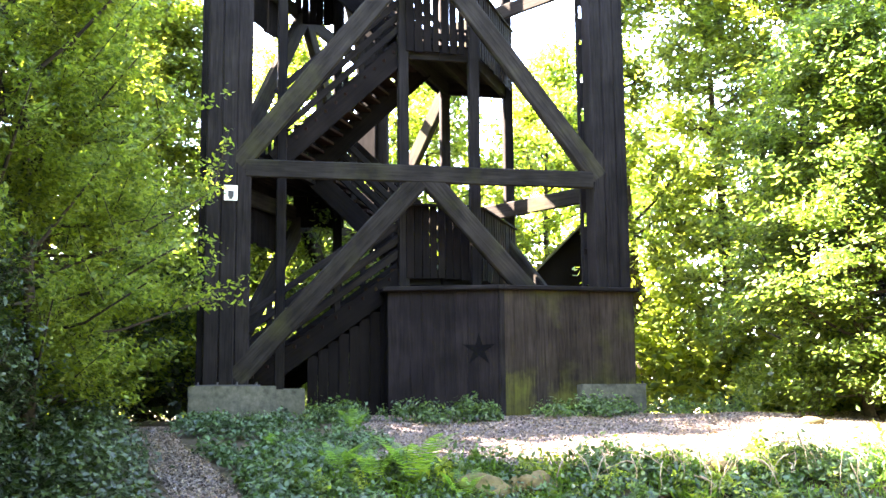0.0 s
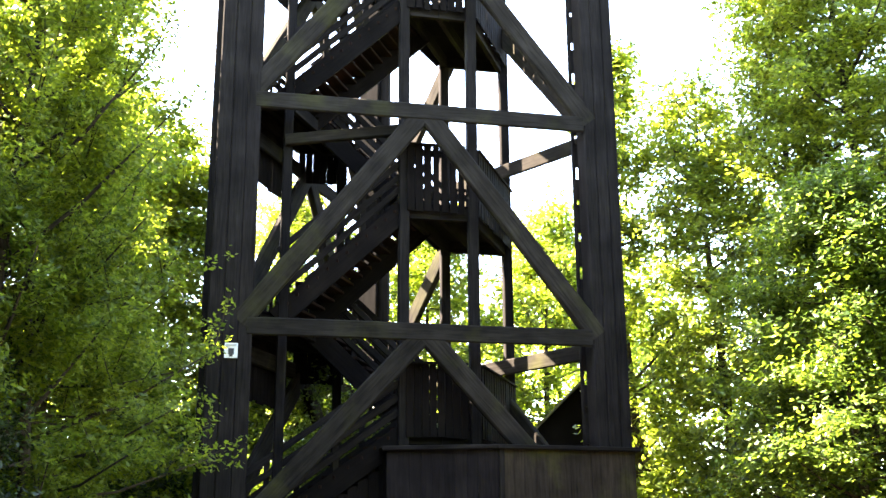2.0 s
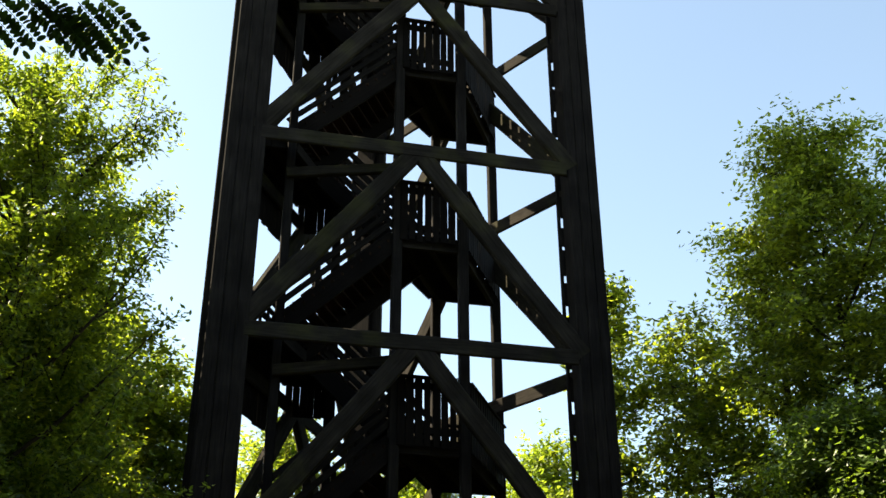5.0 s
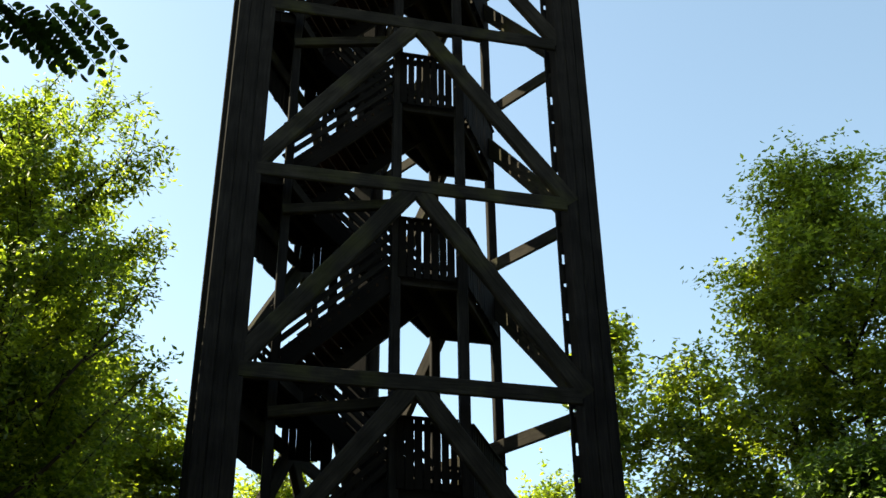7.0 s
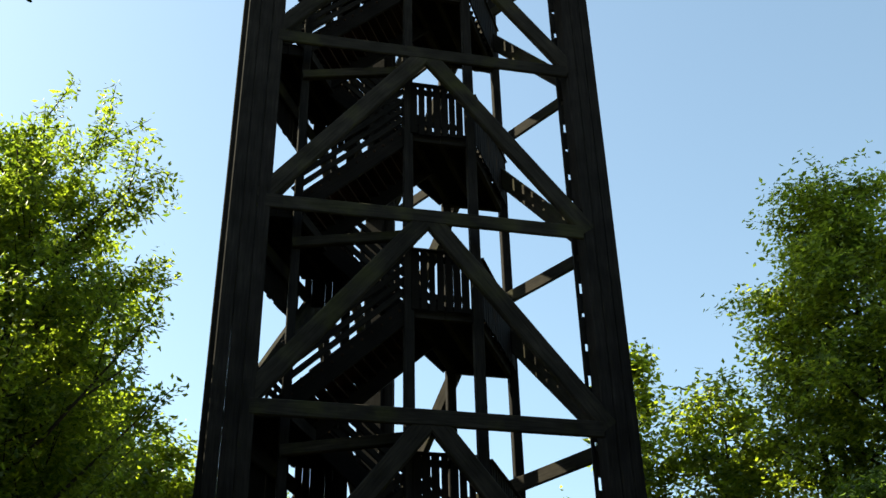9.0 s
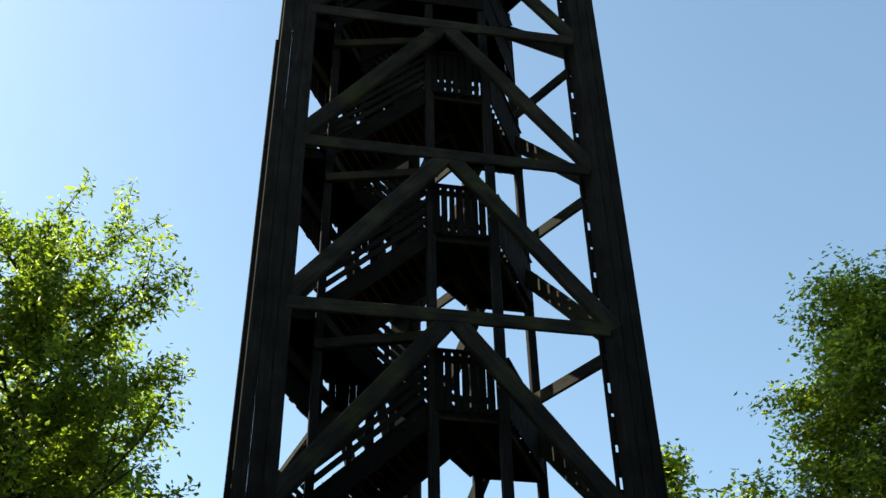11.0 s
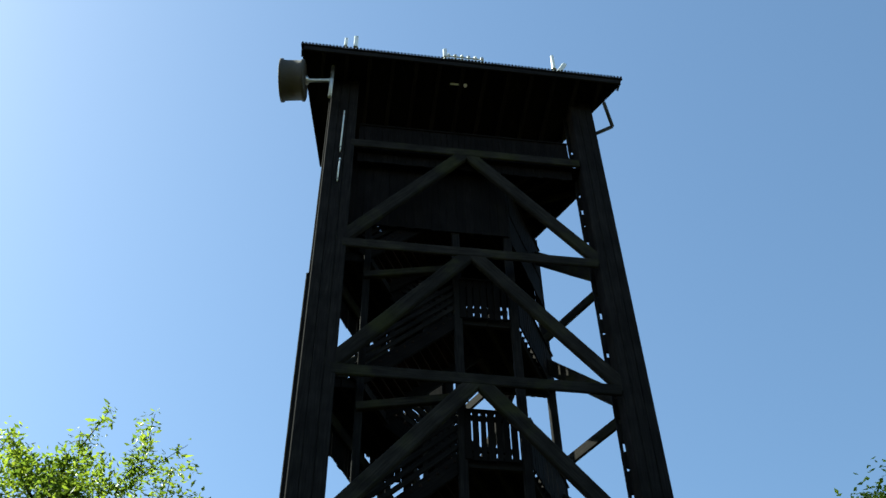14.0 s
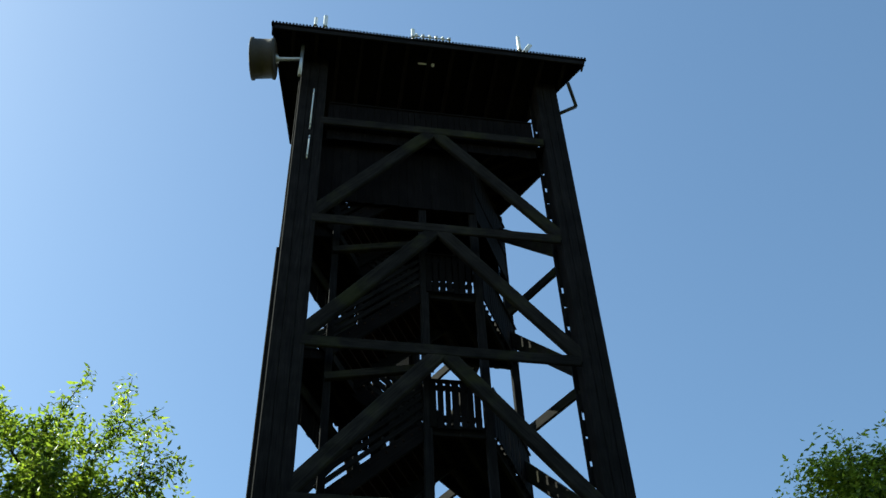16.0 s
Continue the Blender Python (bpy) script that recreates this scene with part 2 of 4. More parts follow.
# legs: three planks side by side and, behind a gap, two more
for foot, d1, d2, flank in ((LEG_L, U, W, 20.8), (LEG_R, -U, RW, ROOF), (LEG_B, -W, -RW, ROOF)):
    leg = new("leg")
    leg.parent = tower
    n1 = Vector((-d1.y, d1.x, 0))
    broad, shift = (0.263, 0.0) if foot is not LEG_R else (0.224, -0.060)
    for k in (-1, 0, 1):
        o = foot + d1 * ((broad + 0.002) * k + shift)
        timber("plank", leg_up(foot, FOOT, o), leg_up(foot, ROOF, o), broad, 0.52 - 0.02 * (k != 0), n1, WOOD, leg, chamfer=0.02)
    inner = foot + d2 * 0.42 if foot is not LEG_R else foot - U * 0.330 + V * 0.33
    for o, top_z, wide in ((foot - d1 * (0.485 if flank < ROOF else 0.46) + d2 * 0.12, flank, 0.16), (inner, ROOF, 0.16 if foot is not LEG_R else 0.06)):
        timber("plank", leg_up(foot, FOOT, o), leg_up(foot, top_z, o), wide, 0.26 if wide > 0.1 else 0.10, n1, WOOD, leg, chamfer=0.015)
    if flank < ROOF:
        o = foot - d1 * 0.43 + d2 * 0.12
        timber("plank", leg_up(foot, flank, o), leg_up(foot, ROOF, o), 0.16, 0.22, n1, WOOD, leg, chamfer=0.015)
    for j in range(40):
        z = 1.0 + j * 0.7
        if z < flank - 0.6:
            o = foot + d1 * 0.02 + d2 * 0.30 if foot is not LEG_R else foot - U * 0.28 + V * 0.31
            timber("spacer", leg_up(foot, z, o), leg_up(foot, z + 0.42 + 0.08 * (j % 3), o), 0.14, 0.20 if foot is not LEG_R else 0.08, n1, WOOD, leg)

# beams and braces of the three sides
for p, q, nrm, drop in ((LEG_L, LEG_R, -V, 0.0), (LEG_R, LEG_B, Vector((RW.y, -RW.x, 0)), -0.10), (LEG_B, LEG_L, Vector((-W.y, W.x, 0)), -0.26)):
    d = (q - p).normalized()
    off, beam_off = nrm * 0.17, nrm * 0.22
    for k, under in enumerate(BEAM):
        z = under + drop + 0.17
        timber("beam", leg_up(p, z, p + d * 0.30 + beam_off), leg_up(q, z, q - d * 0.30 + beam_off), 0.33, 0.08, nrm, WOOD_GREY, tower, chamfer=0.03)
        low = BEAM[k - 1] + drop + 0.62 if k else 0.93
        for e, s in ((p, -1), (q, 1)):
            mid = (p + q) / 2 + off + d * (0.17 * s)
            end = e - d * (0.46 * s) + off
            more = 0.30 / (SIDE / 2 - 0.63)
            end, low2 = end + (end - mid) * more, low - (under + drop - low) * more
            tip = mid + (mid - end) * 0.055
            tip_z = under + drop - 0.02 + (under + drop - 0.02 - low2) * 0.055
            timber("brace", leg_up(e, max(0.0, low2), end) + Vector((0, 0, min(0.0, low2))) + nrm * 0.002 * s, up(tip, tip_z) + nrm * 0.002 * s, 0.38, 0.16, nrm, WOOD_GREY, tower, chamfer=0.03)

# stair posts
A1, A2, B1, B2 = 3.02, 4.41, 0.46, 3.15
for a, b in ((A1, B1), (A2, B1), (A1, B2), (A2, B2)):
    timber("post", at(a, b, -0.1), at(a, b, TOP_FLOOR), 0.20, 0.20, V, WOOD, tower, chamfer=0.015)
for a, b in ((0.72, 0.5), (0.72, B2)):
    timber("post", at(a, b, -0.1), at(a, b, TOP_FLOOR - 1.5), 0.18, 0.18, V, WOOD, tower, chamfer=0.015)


def railing(parent, p, q, floor, height=1.17, gap=0.035, board=0.145, drop=0.20):
    """Upright boards side by side under a top rail, from p to q in plan."""
    d = q - p
    length = d.length
    d = d / length
    face = Vector((-d.y, d.x, 0))
    n = max(1, round(length / (board + gap)))
    step = length / n
    for k in range(n):
        c = p + d * (step * (k + 0.5))
        z0 = floor - drop + random.uniform(-0.02, 0.02)
        wide = step - gap * random.choice((0.35, 0.6, 1.0, 1.5))
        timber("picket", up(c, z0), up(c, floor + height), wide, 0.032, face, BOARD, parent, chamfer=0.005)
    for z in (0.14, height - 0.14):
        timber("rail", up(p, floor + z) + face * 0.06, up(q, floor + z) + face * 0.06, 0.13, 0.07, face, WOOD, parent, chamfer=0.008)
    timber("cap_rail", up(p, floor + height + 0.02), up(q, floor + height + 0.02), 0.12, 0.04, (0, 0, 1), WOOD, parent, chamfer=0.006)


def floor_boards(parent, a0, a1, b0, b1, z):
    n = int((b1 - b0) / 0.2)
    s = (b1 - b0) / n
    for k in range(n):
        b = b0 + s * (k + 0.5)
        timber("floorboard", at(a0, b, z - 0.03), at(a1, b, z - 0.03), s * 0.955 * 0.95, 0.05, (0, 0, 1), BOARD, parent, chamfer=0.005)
    for a in (a0 + 0.06, (a0 + a1) / 2, a1 - 0.06):
        timber("joist", at(a, b0, z - 0.19), at(a, b1, z - 0.19), 0.26, 0.10, U, WOOD, parent, chamfer=0.008)
    for b in (b0 + 0.05, b1 - 0.05):
        timber("joist", at(a0, b, z - 0.19), at(a1, b, z - 0.19), 0.26, 0.10, W, WOOD, parent, chamfer=0.008)


def flight(parent, a0, z0, a1, z1, b0, b1, steps=13, rails=4):
    """Open stairs from (a0, z0) up to (a1, z1), with sloping boards for rails on both sides."""
    for b in (b0, b1):
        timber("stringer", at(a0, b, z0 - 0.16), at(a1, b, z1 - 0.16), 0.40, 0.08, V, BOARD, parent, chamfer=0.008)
        for j in range(rails):
            h = 0.34 + 0.27 * j
            timber("handrail", at(a0, b, z0 + h), at(a1, b, z1 + h), 0.12, 0.05, V, WOOD, parent, chamfer=0.008)
        for t in (0.33, 0.66):
            a, z = a0 + (a1 - a0) * t, z0 + (z1 - z0) * t
            timber("rail_post", at(a, b + 0.05, z - 0.1), at(a, b + 0.05, z + 1.22), 0.11, 0.07, V, WOOD, parent, chamfer=0.008)
    for k in range(steps):
        t = (k + 0.5) / steps
        a, z = a0 + (a1 - a0) * t, z0 + (z1 - z0) * (k + 1) / steps - 0.04
        timber("tread", at(a, b0, z), at(a, b1, z), 0.26, 0.06, (0, 0, 1), TREAD, parent, chamfer=0.008)


def part_root(name):
    ob = new(name)
    ob.parent = tower
    return ob


for k, f in enumerate(RIGHT_FLOOR):
    land = part_root("landing")
    floor_boards(land, A1, A2, B1, B2, f)
    railing(land, plan(A1 + 0.1, B1 - 0.13), plan(A2 - 0.1, B1 - 0.13), f, gap=0.035 if k else 0.012)
    railing(land, plan(A2 + 0.12, B1), plan(A2 + 0.12, B2), f)
    railing(land, plan(A1 + 0.1, B2 + 0.13), plan(A2 - 0.1, B2 + 0.13), f, gap=0.035 if k else 0.012)
    if k < 5:
        g = LEFT_FLOOR[k]
        flight(part_root("stair_flight"), A1, f, 0.75, g, 1.90, B2 - 0.05, 11)
        land = part_root("landing")
        floor_boards(land, -0.30, 0.80, 0.55, B2 + 0.1, g)
        railing(land, plan(-0.34, 0.5), plan(-0.34, B2 + 0.1), g, height=1.05, gap=0.16, board=0.20, drop=0.05)
        railing(land, plan(-0.28, B2 + 0.2), plan(0.78, B2 + 0.2), g, gap=0.003, drop=0.95)
        for j in range(17):
            b = 0.5 + (B2 - 0.4) / 17 * (j + 0.5)
            timber("skirt_board", at(-0.37, b, g - 1.52 + random.uniform(-0.03, 0.03)), at(-0.37, b, g - 0.02), 0.158, 0.03, (W.y, -W.x, 0), BOARD, land, chamfer=0.005)
        flight(part_root("stair_flight"), 0.62, g, A1, RIGHT_FLOOR[k + 1], B1, 1.74, 13)
flight(part_root("stair_flight"), -0.7, -0.02, A1, RIGHT_FLOOR[0], B1, 1.74, 15)
for k in range(1, 5):
    # diagonal beam under each left landing
    timber("landing_beam", at(0.72, 0.36, BEAM[k] - 0.42), at(3.3, 0.14, BEAM[k] - 0.06), 0.22, 0.14, V, WOOD_GREY, tower, chamfer=0.02)

# top platform and roof
RL, RR = Vector((-4.93, 18.01, 0)), Vector((4.52, 20.20, 0))
RD = (RR - RL).normalized()
t_back = (RR - RL).length
rot60 = Matrix.Rotation(radians(60), 3, "Z")
RB = RL + (rot60 @ RD) * t_back


def grown(g):
    c = (LEG_L + LEG_R + LEG_B) / 3
    r = SIDE / math.sqrt(3)
    return [(p - c) * ((r + 2 * g) / r) + c for p in (LEG_L, LEG_R, LEG_B)]


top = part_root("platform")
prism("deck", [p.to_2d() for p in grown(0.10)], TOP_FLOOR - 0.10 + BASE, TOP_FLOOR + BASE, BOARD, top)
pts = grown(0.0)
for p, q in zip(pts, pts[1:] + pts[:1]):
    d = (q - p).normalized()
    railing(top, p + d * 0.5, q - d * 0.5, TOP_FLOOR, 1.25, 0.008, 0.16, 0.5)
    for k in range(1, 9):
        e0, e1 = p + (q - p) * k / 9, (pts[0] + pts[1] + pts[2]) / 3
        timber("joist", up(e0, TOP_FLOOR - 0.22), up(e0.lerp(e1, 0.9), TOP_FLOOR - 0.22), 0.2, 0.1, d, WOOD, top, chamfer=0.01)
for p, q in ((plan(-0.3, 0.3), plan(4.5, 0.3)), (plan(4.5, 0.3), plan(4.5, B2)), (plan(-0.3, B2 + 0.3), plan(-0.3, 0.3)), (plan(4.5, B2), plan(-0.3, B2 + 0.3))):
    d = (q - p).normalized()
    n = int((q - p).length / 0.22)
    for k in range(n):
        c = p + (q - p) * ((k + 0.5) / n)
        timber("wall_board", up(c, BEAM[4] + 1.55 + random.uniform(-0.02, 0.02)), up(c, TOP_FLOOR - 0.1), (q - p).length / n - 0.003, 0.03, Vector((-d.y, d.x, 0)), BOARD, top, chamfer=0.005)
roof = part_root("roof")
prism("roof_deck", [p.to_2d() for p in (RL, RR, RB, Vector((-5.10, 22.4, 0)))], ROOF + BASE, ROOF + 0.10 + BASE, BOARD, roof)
for p, q in ((RL, RR), (RR, RB), (RB, Vector((-5.10, 22.4, 0))), (Vector((-5.10, 22.4, 0)), RL)):
    d = (q - p).normalized()
    inn = Vector((-d.y, d.x, 0))
    timber("fascia", up(p + d * 0.1 + inn * 0.05, ROOF - 0.10), up(q - d * 0.1 + inn * 0.05, ROOF - 0.10), 0.2, 0.05, inn, WOOD, roof, chamfer=0.008)
for k in range(1, 14):
    t = k / 14
    p, q = RL.lerp(RR, t), (RL.lerp(RB, t * 2) if t < 0.5 else RR.lerp(RB, (1 - t) * 2))
    timber("rafter", up(p + V * 0.12, ROOF - 0.10), up(q - V * 0.15, ROOF - 0.10), 0.2, 0.1, U, WOOD, roof, chamfer=0.01)
n_rib = 96
rib = timber_mesh("sheet_rib", 0.06, 0.035, 0.5, 0.012, 0.0, BOARD)
for k in range(n_rib):
    ob = linked("sheet_rib", rib, None, roof)
    c = RL.lerp(RR, (k + 0.5) / n_rib)
    ob.matrix_basis = along(up(c - V * 0.03, ROOF + 0.105), up(c + V * 0.47, ROOF + 0.105), (0, 0, 1))

# antennas on the roof's edge


def lathe(name, p0, p1, profile, mat, parent, sides=20, label=""):
    """A turned form about the line from p0 to p1; profile: (way along it, radius)."""
    m = along(p0, p1, (0.13, 0.4, 0.9))
    verts, faces = [], []
    for h, r in profile:
        verts += [m @ Vector((r * math.cos(2 * math.pi * j / sides), r * math.sin(2 * math.pi * j / sides), h)) for j in range(sides)]
    for k in range(len(profile) - 1):
        for j in range(sides):
            a, b = k * sides + j, k * sides + (j + 1) % sides
            faces.append((a, b, b + sides, a + sides))
    faces += [tuple(range(sides - 1, -1, -1)), tuple(range(len(verts) - sides, len(verts)))]
    me = bpy.data.meshes.new(name)
    me.from_pydata([tuple(v) for v in verts], [], faces)
    for f in me.polygons:
        f.use_smooth = len(f.vertices) == 4
    return linked(name, me, mat, parent, label)


dish = thing("radio_dish", "grey-brown drum-shaped radio dish clamped beside the tower roof", "antenna")
DC = Vector((-5.20, 18.75, 28.66 + BASE))
AX = Vector((-0.97, -0.10, 0.0)).normalized()
lathe("drum", DC - AX * 0.34, DC + AX * 0.5, [(0, 0.30), (0.0, 0.55), (0.03, 0.62), (0.10, 0.62), (0.12, 0.585), (0.62, 0.60), (0.64, 0.645), (0.72, 0.645), (0.73, 0.60), (0.70, 0.02)], BEIGE, dish, 32)
lathe("bracket", DC - AX * 1.15, DC - AX * 0.3, [(0, 0.06), (0.7, 0.06), (0.75, 0.14), (0.85, 0.14)], STEEL, dish, 12)
lathe("mast", DC - AX * 1.1 + Vector((0, 0, -0.9)), DC - AX * 1.1 + Vector((0, 0, 1.15)), [(0, 0.055), (2.05, 0.055)], STEEL, dish, 12)


def edge_point(t, back=0.15):
    return up(RL.lerp(RR, t) + V * back, ROOF + 0.1)


def panel_antenna(t, height, width=0.13, back=0.15, lean=0.0):
    ant = thing("panel_antenna", "slim white panel antenna on a steel tube on the roof edge", "antenna", "roof antennas")
    p = edge_point(t, back)
    lathe("mast", p, p + Vector((0, 0, height * 0.9)), [(0, 0.03), (height * 0.9, 0.03)], STEEL, ant, 10)
    q = p - V * 0.09 + Vector((0, 0, 0.2))
    timber("panel", q, q + Vector((lean, 0, height - 0.2)), width, 0.08, V, WHITE, ant, chamfer=0.03)
    for z in (0.35, height - 0.25):
        timber("clamp", p - V * 0.05 + Vector((0, 0, z)), p + V * 0.05 + Vector((0, 0, z)), 0.05, 0.04, (0, 0, 1), STEEL, ant)
    return ant


panel_antenna(0.135, 0.62, 0.10)
panel_antenna(0.165, 0.80, 0.13)
panel_antenna(0.442, 0.62, 0.12)
panel_antenna(0.785, 0.95, 0.10)
panel_antenna(0.80, 0.70, 0.14, 0.3, 0.25)
rack = thing("antenna_rack", "row of small metal fittings on a rail on the roof edge", "antenna")
for z in (0.25, 0.42):
    lathe("rail", edge_point(0.45) + Vector((0, 0, z)), edge_point(0.565) + Vector((0, 0, z)), [(0, 0.025), (1.12, 0.025)], STEEL, rack, 8)
for k in range(6):
    p = edge_point(0.455 + 0.021 * k)
    lathe("stub", p, p + Vector((0, 0, 0.5)), [(0, 0.02), (0.4, 0.02), (0.41, 0.055), (0.5, 0.055)], STEEL if k % 2 else WHITE, rack, 8)
hoop = thing("tube_bracket", "bent steel tube bracket under the roof beside the leg", "bracket")
hp = [Vector((3.82, 20.33, 28.47 + BASE)), Vector((4.06, 21.1, 28.30 + BASE)), Vector((3.36, 21.3, 28.18 + BASE))]
for p, q in zip(hp, hp[1:]):
    lathe("tube", p, q, [(0, 0.055), ((q - p).length, 0.055)], DARK_STEEL, hoop, 10)

conduit = thing("cable_conduit", "pale thin cable conduit clipped to the leg under the roof", "conduit")
for z0, z1 in ((25.66, 27.7), (24.28, 25.33)):
    c0, c1 = at(0.02, 0, z0) - V * 0.285, at(0.035, 0, z1) - V * 0.285
    lathe("pipe", c0, c1, [(0, 0.022), (z1 - z0, 0.022)], WHITE, conduit, 8)
    for t in (0.1, 0.9):
        c = c0.lerp(c1, t)
        timber("clip", c - U * 0.05, c + U * 0.05, 0.04, 0.05, V, DARK_STEEL, conduit, chamfer=0.004)
lamp = thing("eaves_lamp", "small white lamp fixed under the front eaves", "lamp")
lc = Vector((-0.45, 19.76, 29.27 + BASE))
timber("housing", lc - U * 0.24, lc + U * 0.02, 0.05, 0.05, (0, 0, 1), WHITE, lamp)
lathe("globe", lc + U * 0.22 + Vector((0, 0, 0.05)), lc + U * 0.22 - Vector((0, 0, 0.09)), [(0, 0.03), (0.05, 0.055), (0.11, 0.045), (0.14, 0.015)], WHITE, lamp, 14)

# sign on the left leg
sign = thing("trail_sign", "small white square trail sign with a dark emblem on the leg", "sign")
sc = at(0.04, 0, 3.86) - V * 0.28
timber("plate", sc - U * 0.115, sc + U * 0.115, 0.27, 0.012, V, WHITE, sign, chamfer=0.003)
timber("emblem", sc - V * 0.009 - U * 0.05 - Vector((0, 0, 0.02)), sc - V * 0.009 + U * 0.05 - Vector((0, 0, 0.02)), 0.11, 0.008, V, BLACK, sign, chamfer=0.003)
timber("emblem", sc - V * 0.009 - U * 0.03 - Vector((0, 0, 0.09)), sc - V * 0.009 + U * 0.03 - Vector((0, 0, 0.09)), 0.05, 0.008, V, BLACK, sign, chamfer=0.003)
timber("text_bar", sc - V * 0.009 - U * 0.09 + Vector((0, 0, 0.09)), sc - V * 0.009 + U * 0.09 + Vector((0, 0, 0.09)), 0.03, 0.008, V, STEEL, sign, chamfer=0.003)

# foundation blocks
for p, a0, a1, depth, front in ((LEG_L, -0.62, 0.86, 1.1, 0.5), (LEG_R, -0.82, 0.40, 1.2, 0.80), (LEG_B, -0.7, 0.7, 1.2, 0.5), (plan(0.72, 0.5), -0.12, 0.46, 0.36, 0.10)):
    o = p - V * front
    blk = prism("foundation_block", [(o + U * a + V * b).to_2d() for a, b in ((a0, 0), (a1, 0), (a1, depth), (a0, depth))], BASE - 0.75, BASE + (FOOT if p in (LEG_L, LEG_R, LEG_B) else FOOT - 0.03), CONCRETE)
    if p in (LEG_L, LEG_R, LEG_B):
        timber("base_plate", up(p - U * 0.5, FOOT + 0.012), up(p + U * 0.6, FOOT + 0.012), 0.72, 0.022, (0, 0, 1), DARK_STEEL, tower, chamfer=0.004)
        for k in range(4):
            c = p + U * (-0.46 + 0.33 * k) - V * 0.31
            timber("bolt", up(c, FOOT + 0.02), up(c, FOOT + 0.07), 0.035, 0.035, V, DARK_STEEL, tower, chamfer=0.01)
    tagged(blk, "mossy grey concrete foundation block under the tower", "foundation", "foundation blocks")

# boarded enclosure under the stairs
shed = thing("boarded_enclosure", "dark boarded enclosure with green algae under the lower stairs", "shed")
SHED_TOP = 2.18


def boarding(parent, p, q, z0, z1, mat, cap=True):
    d = q - p
    n = max(1, int(d.length / 0.2))
    s = d.length / n
    d = d.normalized()
    face = Vector((-d.y, d.x, 0))
    for k in range(n):
        c = p + d * s * (k + 0.5) + face * random.uniform(-0.002, 0.002)
        timber("board", up(c, z0), up(c, z1), s - random.choice((0.0005, 0.001, 0.002)), 0.03, face, mat, parent, chamfer=0.0025)
    if cap:
        timber("cap_rail", up(p - d * 0.08, z1 + 0.04), up(q + d * 0.08, z1 + 0.04), 0.20, 0.08, (0, 0, 1), WOOD, parent)


C0, C1, C2 = LEFT + U * 2.90 + V * 0.05, LEFT + U * 4.86 - V * 0.56, LEFT + U * 7.45 - V * 0.42
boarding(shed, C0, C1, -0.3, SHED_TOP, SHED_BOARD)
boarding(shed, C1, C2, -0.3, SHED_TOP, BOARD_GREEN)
boarding(shed, C2, C2 + V * 1.2 - U * 0.1, -0.3, SHED_TOP, BOARD)
boarding(shed, C0, C0 + V * 2.6, -0.3, SHED_TOP, BOARD)
boarding(shed, C0 + V * 2.6, C2 + V * 1.2 - U * 0.1, -0.3, SHED_TOP, BOARD)
timber("corner_post", up(C1, -0.3), up(C1, SHED_TOP), 0.10, 0.10, V, WOOD, shed)
prism("lid", [p.to_2d() for p in (C0, C1, C2, C2 + V * 1.1 - U * 0.2, C0 + V * 2.6)], SHED_TOP - 0.07 + BASE, SHED_TOP - 0.02 + BASE, BOARD, shed)
def star(parent, c, r, across, out):
    """A five-pointed star brushed on the boards in dark paint."""
    pts_s = [c + out * 0.021 + (across * math.sin(math.pi * k / 5) + Vector((0, 0, math.cos(math.pi * k / 5)))) * (r if k % 2 == 0 else r * 0.34) for k in range(10)]
    verts = [tuple(p) for p in pts_s] + [tuple(p + out * 0.003) for p in pts_s]
    faces = [tuple(range(9, -1, -1)), tuple(range(10, 20))] + [(k, (k + 1) % 10, (k + 1) % 10 + 10, k + 10) for k in range(10)]
    me = bpy.data.meshes.new("painted_star")
    me.from_pydata(verts, [], faces)
    return linked("painted_star", me, BLACK_PAINT, parent, "five-pointed star in black paint")


BLACK_PAINT = wood("thin_black_paint", (0.0012, 0.0012, 0.0016), (0.0055, 0.005, 0.0056))
PD = (C1 - C0).normalized()
star(shed, up(C0.lerp(C1, 0.80), 1.10), 0.32, PD, Vector((PD.y, -PD.x, 0)))
skirt = thing("stair_skirt", "dark boards closing the space under the lowest stairs", "boarding")
for k in range(9):
    a = 1.33 + 0.19 * k
    z = -0.02 + (a + 0.7) / (A1 + 0.7) * (RIGHT_FLOOR[0] + 0.02) - 0.42
    timber("board", at(a, B1 + 0.02, -0.4), at(a, B1 + 0.02, max(0.05, z)), 0.185, 0.03, V, BOARD, skirt, chamfer=0.005)

# hut behind the tower
hut = thing("gabled_hut", "small dark hut with a steep mossy roof among the trees", "hut")
HX, HY = 3.35, 27.5
prism("wall", [(HX - 1.5, HY), (HX + 1.5, HY), (HX + 1.5, HY + 3), (HX - 1.5, HY + 3)], 1.0, 4.6, BOARD, hut)
bm = bmesh.new()
vs = [bm.verts.new((HX + x, HY + y, z)) for y in (0.02, 2.98) for x, z in ((-1.5, 4.6), (1.5, 4.6), (0, 6.05))]
bm.faces.new(vs[0:3]), bm.faces.new(vs[5:2:-1])
for i in range(3):
    bm.faces.new((vs[i], vs[i + 3], vs[(i + 1) % 3 + 3], vs[(i + 1) % 3]))
me = bpy.data.meshes.new("gable")
bm.to_mesh(me), bm.free()
linked("gable", me, BOARD, hut)
MOSS = speckled("mossy_roof", [(0.3, (0.07, 0.07, 0.03)), (0.7, (0.2, 0.19, 0.1))], 7.0)
